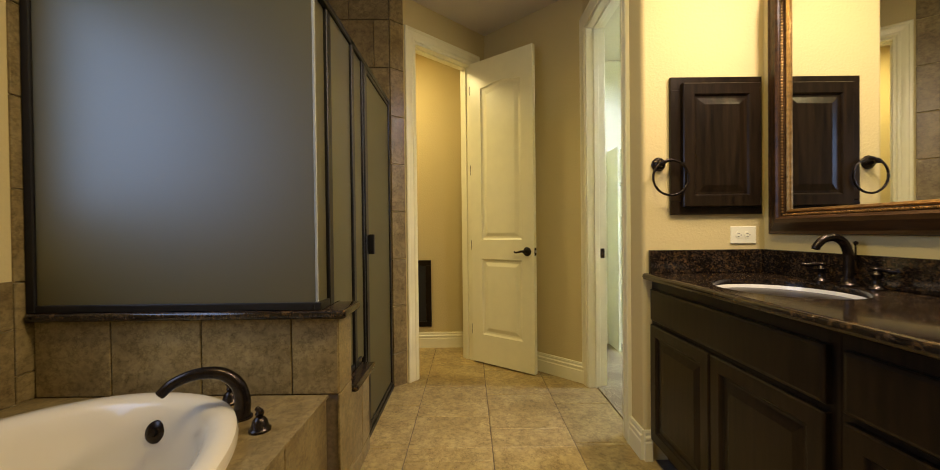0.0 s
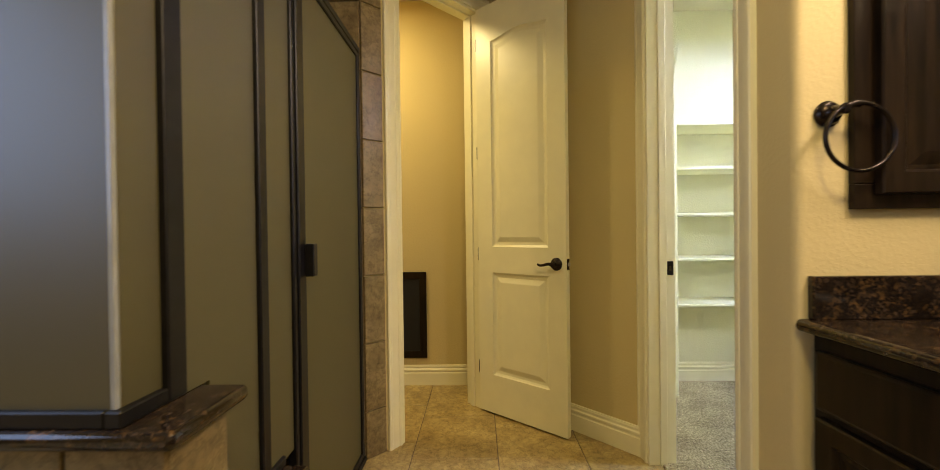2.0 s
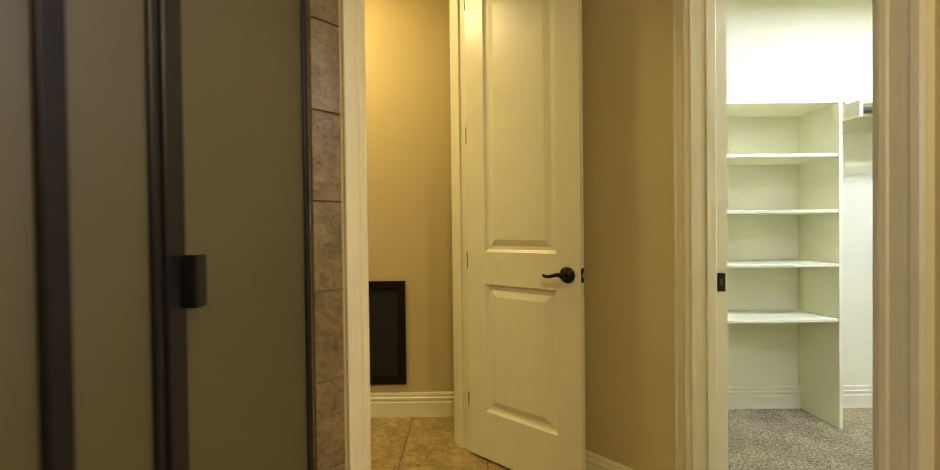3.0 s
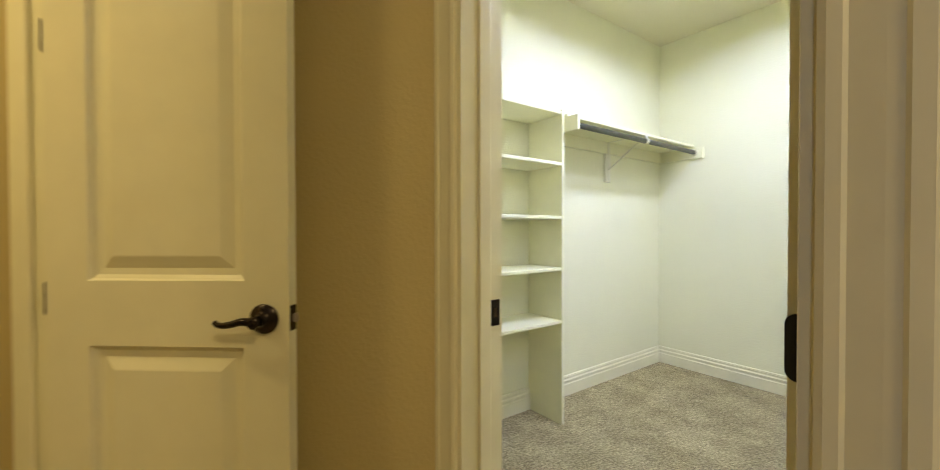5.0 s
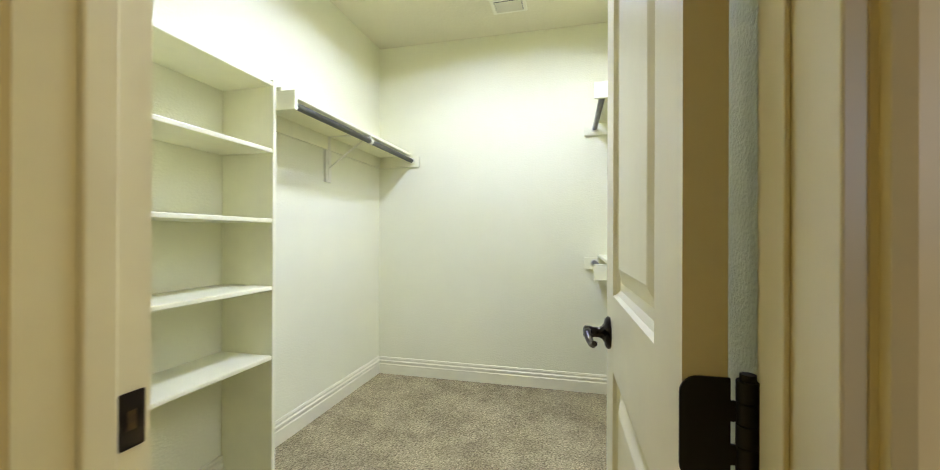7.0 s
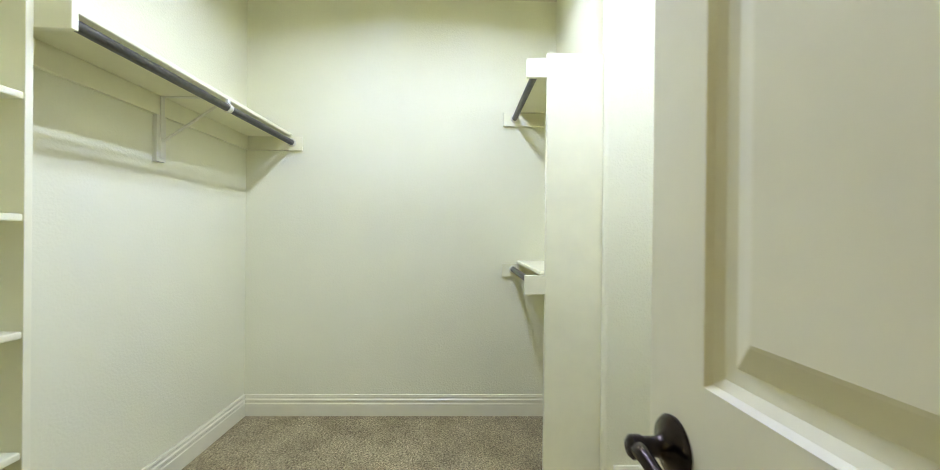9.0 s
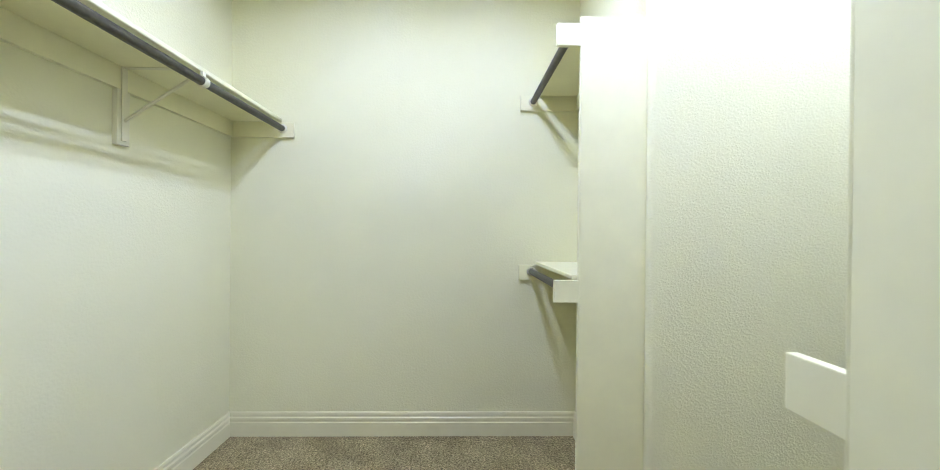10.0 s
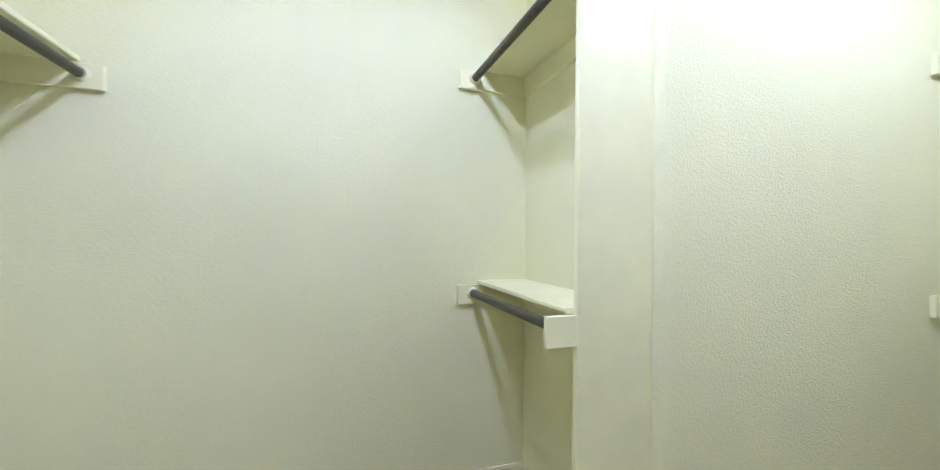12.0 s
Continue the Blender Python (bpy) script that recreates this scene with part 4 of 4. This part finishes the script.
# tub
TC, TA, TB = (-0.998, 0.757), 0.503, 0.762
tub = thing("bathtub", pose(TC[0], TC[1], 0), "white oval drop-in bathtub in a tiled deck", "bathtub")
bm = bmesh.new()
prof = [(1.0, 0.455), (1.005, 0.485), (0.997, 0.503), (0.975, 0.511), (0.93, 0.510), (0.90, 0.503), (0.875, 0.485), (0.85, 0.44), (0.81, 0.33), (0.75, 0.20), (0.66, 0.13), (0.5, 0.105), (0.2, 0.10), (0.001, 0.10)]
N = 72
rings = []
for k, z in prof:
    rings.append([bm.verts.new((math.copysign(abs(math.cos(2 * math.pi * i / N)) ** 0.89, math.cos(2 * math.pi * i / N)) * (TA * k if k > 0.99 else TA - (1 - k) * 0.62), math.copysign(abs(math.sin(2 * math.pi * i / N)) ** 0.89, math.sin(2 * math.pi * i / N)) * (TB * k if k > 0.99 else TB - (1 - k) * 0.74), z)) for i in range(N)] if k > 0.3 else [bm.verts.new((TA * k * math.cos(2 * math.pi * i / N), TB * k * math.sin(2 * math.pi * i / N), z)) for i in range(N)])
for r0, r1 in zip(rings, rings[1:]):
    for i in range(N):
        bm.faces.new((r0[i], r0[(i + 1) % N], r1[(i + 1) % N], r1[i]))
part("shell", bm, SHADED_ACR, tub, "glossy white acrylic shell", True)
bm = bmesh.new()
lathe(bm, [(0.0, 0.0), (0.036, 0.0), (0.036, 0.006), (0.030, 0.012), (0.014, 0.014), (0.012, 0.024), (0.0, 0.025)], Matrix.Translation((0.05, 0.648, 0.418)) @ Matrix.Rotation(radians(72), 4, "X"))
part("overflow", bm, BRONZE, tub, "dark bronze overflow plate", True)

tf = thing("tub_faucet", pose(-0.655, 1.385, 0.470), "oil-rubbed bronze roman tub faucet on the deck", "faucet")
bm = bmesh.new()
lathe(bm, [(0.0, 0.0), (0.034, 0.0), (0.034, 0.005), (0.0, 0.006)])
part("flange", bm, BRONZE, tf, "", True)
bm = bmesh.new()
dx, dy = -0.90, -0.43
pts = spline([(0, 0, 0.004), (0.004, 0.002, 0.06), (-0.01, -0.005, 0.115), (0.055 * dx, 0.055 * dy, 0.155), (0.12 * dx, 0.12 * dy, 0.163), (0.18 * dx, 0.18 * dy, 0.145), (0.215 * dx, 0.215 * dy, 0.115)], 7)
n = len(pts)
tube(bm, pts, [0.027 - 0.012 * (k / (n - 1)) ** 0.7 for k in range(n)], 20)
part("spout", bm, BRONZE, tf, "wide arched bronze spout", True)
for x, y in ((0.105, -0.085), (-0.105, 0.115)):
    bm = bmesh.new()
    lathe(bm, [(0.0, 0.0), (0.032, 0.0), (0.032, 0.007), (0.025, 0.014), (0.022, 0.030), (0.016, 0.038), (0.010, 0.043), (0.013, 0.052), (0.009, 0.058), (0.0, 0.060)], Matrix.Translation((x, y, 0)))
    hb = part("handle_base", bm, BRONZE, tf, "", True)
    bm = bmesh.new()
    pts = spline([(x, y, 0.050), (x + 0.010, y - 0.012, 0.062), (x - 0.004, y - 0.014, 0.076)], 5)
    tube(bm, pts, [0.008, 0.008, 0.0085, 0.009, 0.009, 0.009, 0.009, 0.0085, 0.008, 0.007, 0.006][:len(pts)], 12)
    part("lever", bm, BRONZE, hb, "", True)


part("deck_top", plate_with_hole(XL + 0.011, -0.432, -0.2, HWY0, 0.460, 0.470, TC[0], TC[1], TA - 0.03, TB - 0.03), WALLT, deckw, "mottled tan tiled tub deck")

# ---- tiles ----
tile_cache = {}


def tile_piece(w, h, t, material):
    key = (round(w, 3), round(h, 3), t, material.name)
    if key not in tile_cache:
        bm = bmesh.new()
        c = 0.0025
        lo = [bm.verts.new(p) for p in ((0, 0, 0), (w, 0, 0), (w, h, 0), (0, h, 0))]
        md = [bm.verts.new(p) for p in ((0, 0, t - c), (w, 0, t - c), (w, h, t - c), (0, h, t - c))]
        hi = [bm.verts.new(p) for p in ((c, c, t), (w - c, c, t), (w - c, h - c, t), (c, h - c, t))]
        for a, b in ((lo, md), (md, hi)):
            for i in range(4):
                bm.faces.new((a[i], a[(i + 1) % 4], b[(i + 1) % 4], b[i]))
        bm.faces.new(hi)
        tile_cache[key] = mesh_of("tile", bm, material)
    return tile_cache[key]


def tile_field(parent, m, u0, u1, v0, v1, pu, pv, ou, ov, shift, t, material, joint=0.005, by_column=False):
    """Tiles over the rectangle u, v of the plane m; shift moves each next row (or column) by that share."""
    inv = parent.matrix_world.inverted()
    lines = range(math.floor(((u0 - ou) / pu) if by_column else ((v0 - ov) / pv)) - 1, math.ceil(((u1 - ou) / pu) if by_column else ((v1 - ov) / pv)) + 1)
    for r in lines:
        if by_column:
            cells = range(math.floor((v0 - ov) / pv) - 2, math.ceil((v1 - ov) / pv) + 2)
        else:
            cells = range(math.floor((u0 - ou) / pu) - 2, math.ceil((u1 - ou) / pu) + 2)
        for c in cells:
            k = (r * shift) % 1.0
            a, b = (ou + r * pu, ov + (c + k) * pv) if by_column else (ou + (c + k) * pu, ov + r * pv)
            x0, x1, y0, y1 = max(a, u0), min(a + pu, u1), max(b, v0), min(b + pv, v1)
            if x1 - x0 < 0.012 or y1 - y0 < 0.012:
                continue
            g = joint / 2
            ob = new("tile", tile_piece(x1 - x0 - joint, y1 - y0 - joint, t, material))
            ob.parent = parent
            ob.matrix_basis = inv @ m @ Matrix.Translation((x0 + g, y0 + g, 0))


bpy.context.view_layer.update()
# floor: columns along y, each shifted by a third
tile_field(floor, pose(0, 0, -0.008), -0.46, 0.957, 0.2, 2.05, 0.419, 0.452, 0.201, 2.234, -1 / 3, 0.008, FLOORT, 0.004, True)
tile_field(floor, pose(0, 0, -0.008), -1.2, 0.957, 2.05, 3.80, 0.419, 0.452, 0.201, 2.234, -1 / 3, 0.008, FLOORT, 0.004, True)


def wall_plane(o, u, n):
    """Plane from its origin, its direction u and its outward normal n; v is up."""
    u, n = Vector(u).normalized(), Vector(n).normalized()
    v = n.cross(u)
    return Matrix(((u.x, v.x, n.x, o[0]), (u.y, v.y, n.y, o[1]), (u.z, v.z, n.z, o[2]), (0, 0, 0, 1)))


T = 0.336
# half wall front and its end, curb, deck top and apron
tile_field(half, wall_plane((0, HWY0 + 0.008, 0), (1, 0, 0), (0, -1, 0)), XL + 0.012, HWX - 0.001, 0.470, 0.757, T, 0.45, -1.24, 0.40, 0, 0.008, WALLT)
tile_field(half, wall_plane((HWX - 0.008, 0, 0), (0, 1, 0), (1, 0, 0)), HWY0 - 0.0, HWY1, 0.002, 0.757, 0.2, T, HWY0, 0.47 - T, 0, 0.008, WALLT)
tile_field(seatw, wall_plane((-0.412, 0, 0), (0, 1, 0), (1, 0, 0)), HWY1, 2.045, 0.002, 0.404, T, T, HWY1 - 0.14, 0.08, 0, 0.008, WALLT)
tile_field(deckw, wall_plane((-0.448, 0, 0), (0, 1, 0), (1, 0, 0)), -0.2, HWY0, 0.002, 0.460, T, T, HWY0 - 3 * T, 0.124, 0, 0.008, WALLT)
# left wall beside the tub and in the shower, shower end wall, strip on the slanting wall
tile_field(wall_tub, wall_plane((XL, 0, 0), (0, 1, 0), (1, 0, 0)), -0.2, 1.505, 0.470, 0.915, T, T, 1.11, 0.74, 0, 0.010, WALLT)
tile_field(wall_tub, wall_plane((XL, 0, 0), (0, 1, 0), (1, 0, 0)), 1.505, 2.82, 0.470, 2.70, T, T, 1.505, 0.235, 0, 0.010, WALLT)
tile_field(wall_shower_end, wall_plane((0, 2.83, 0), (1, 0, 0), (0, -1, 0)), XL + 0.01, A[0] - 0.002, 0.0, H - 0.002, T, 0.328, A[0] - 0.105, 0.231, 0.5, 0.010, WALLT)
tile_field(wall_shower_end, wall_plane((A[0], A[1], 0), (0.7071, 0.7071, 0), (0.7071, -0.7071, 0)), -0.004, 0.112, 0.0, H - 0.002, 0.4, 0.328, -0.1, 0.231, 0, 0.010, WALLT)
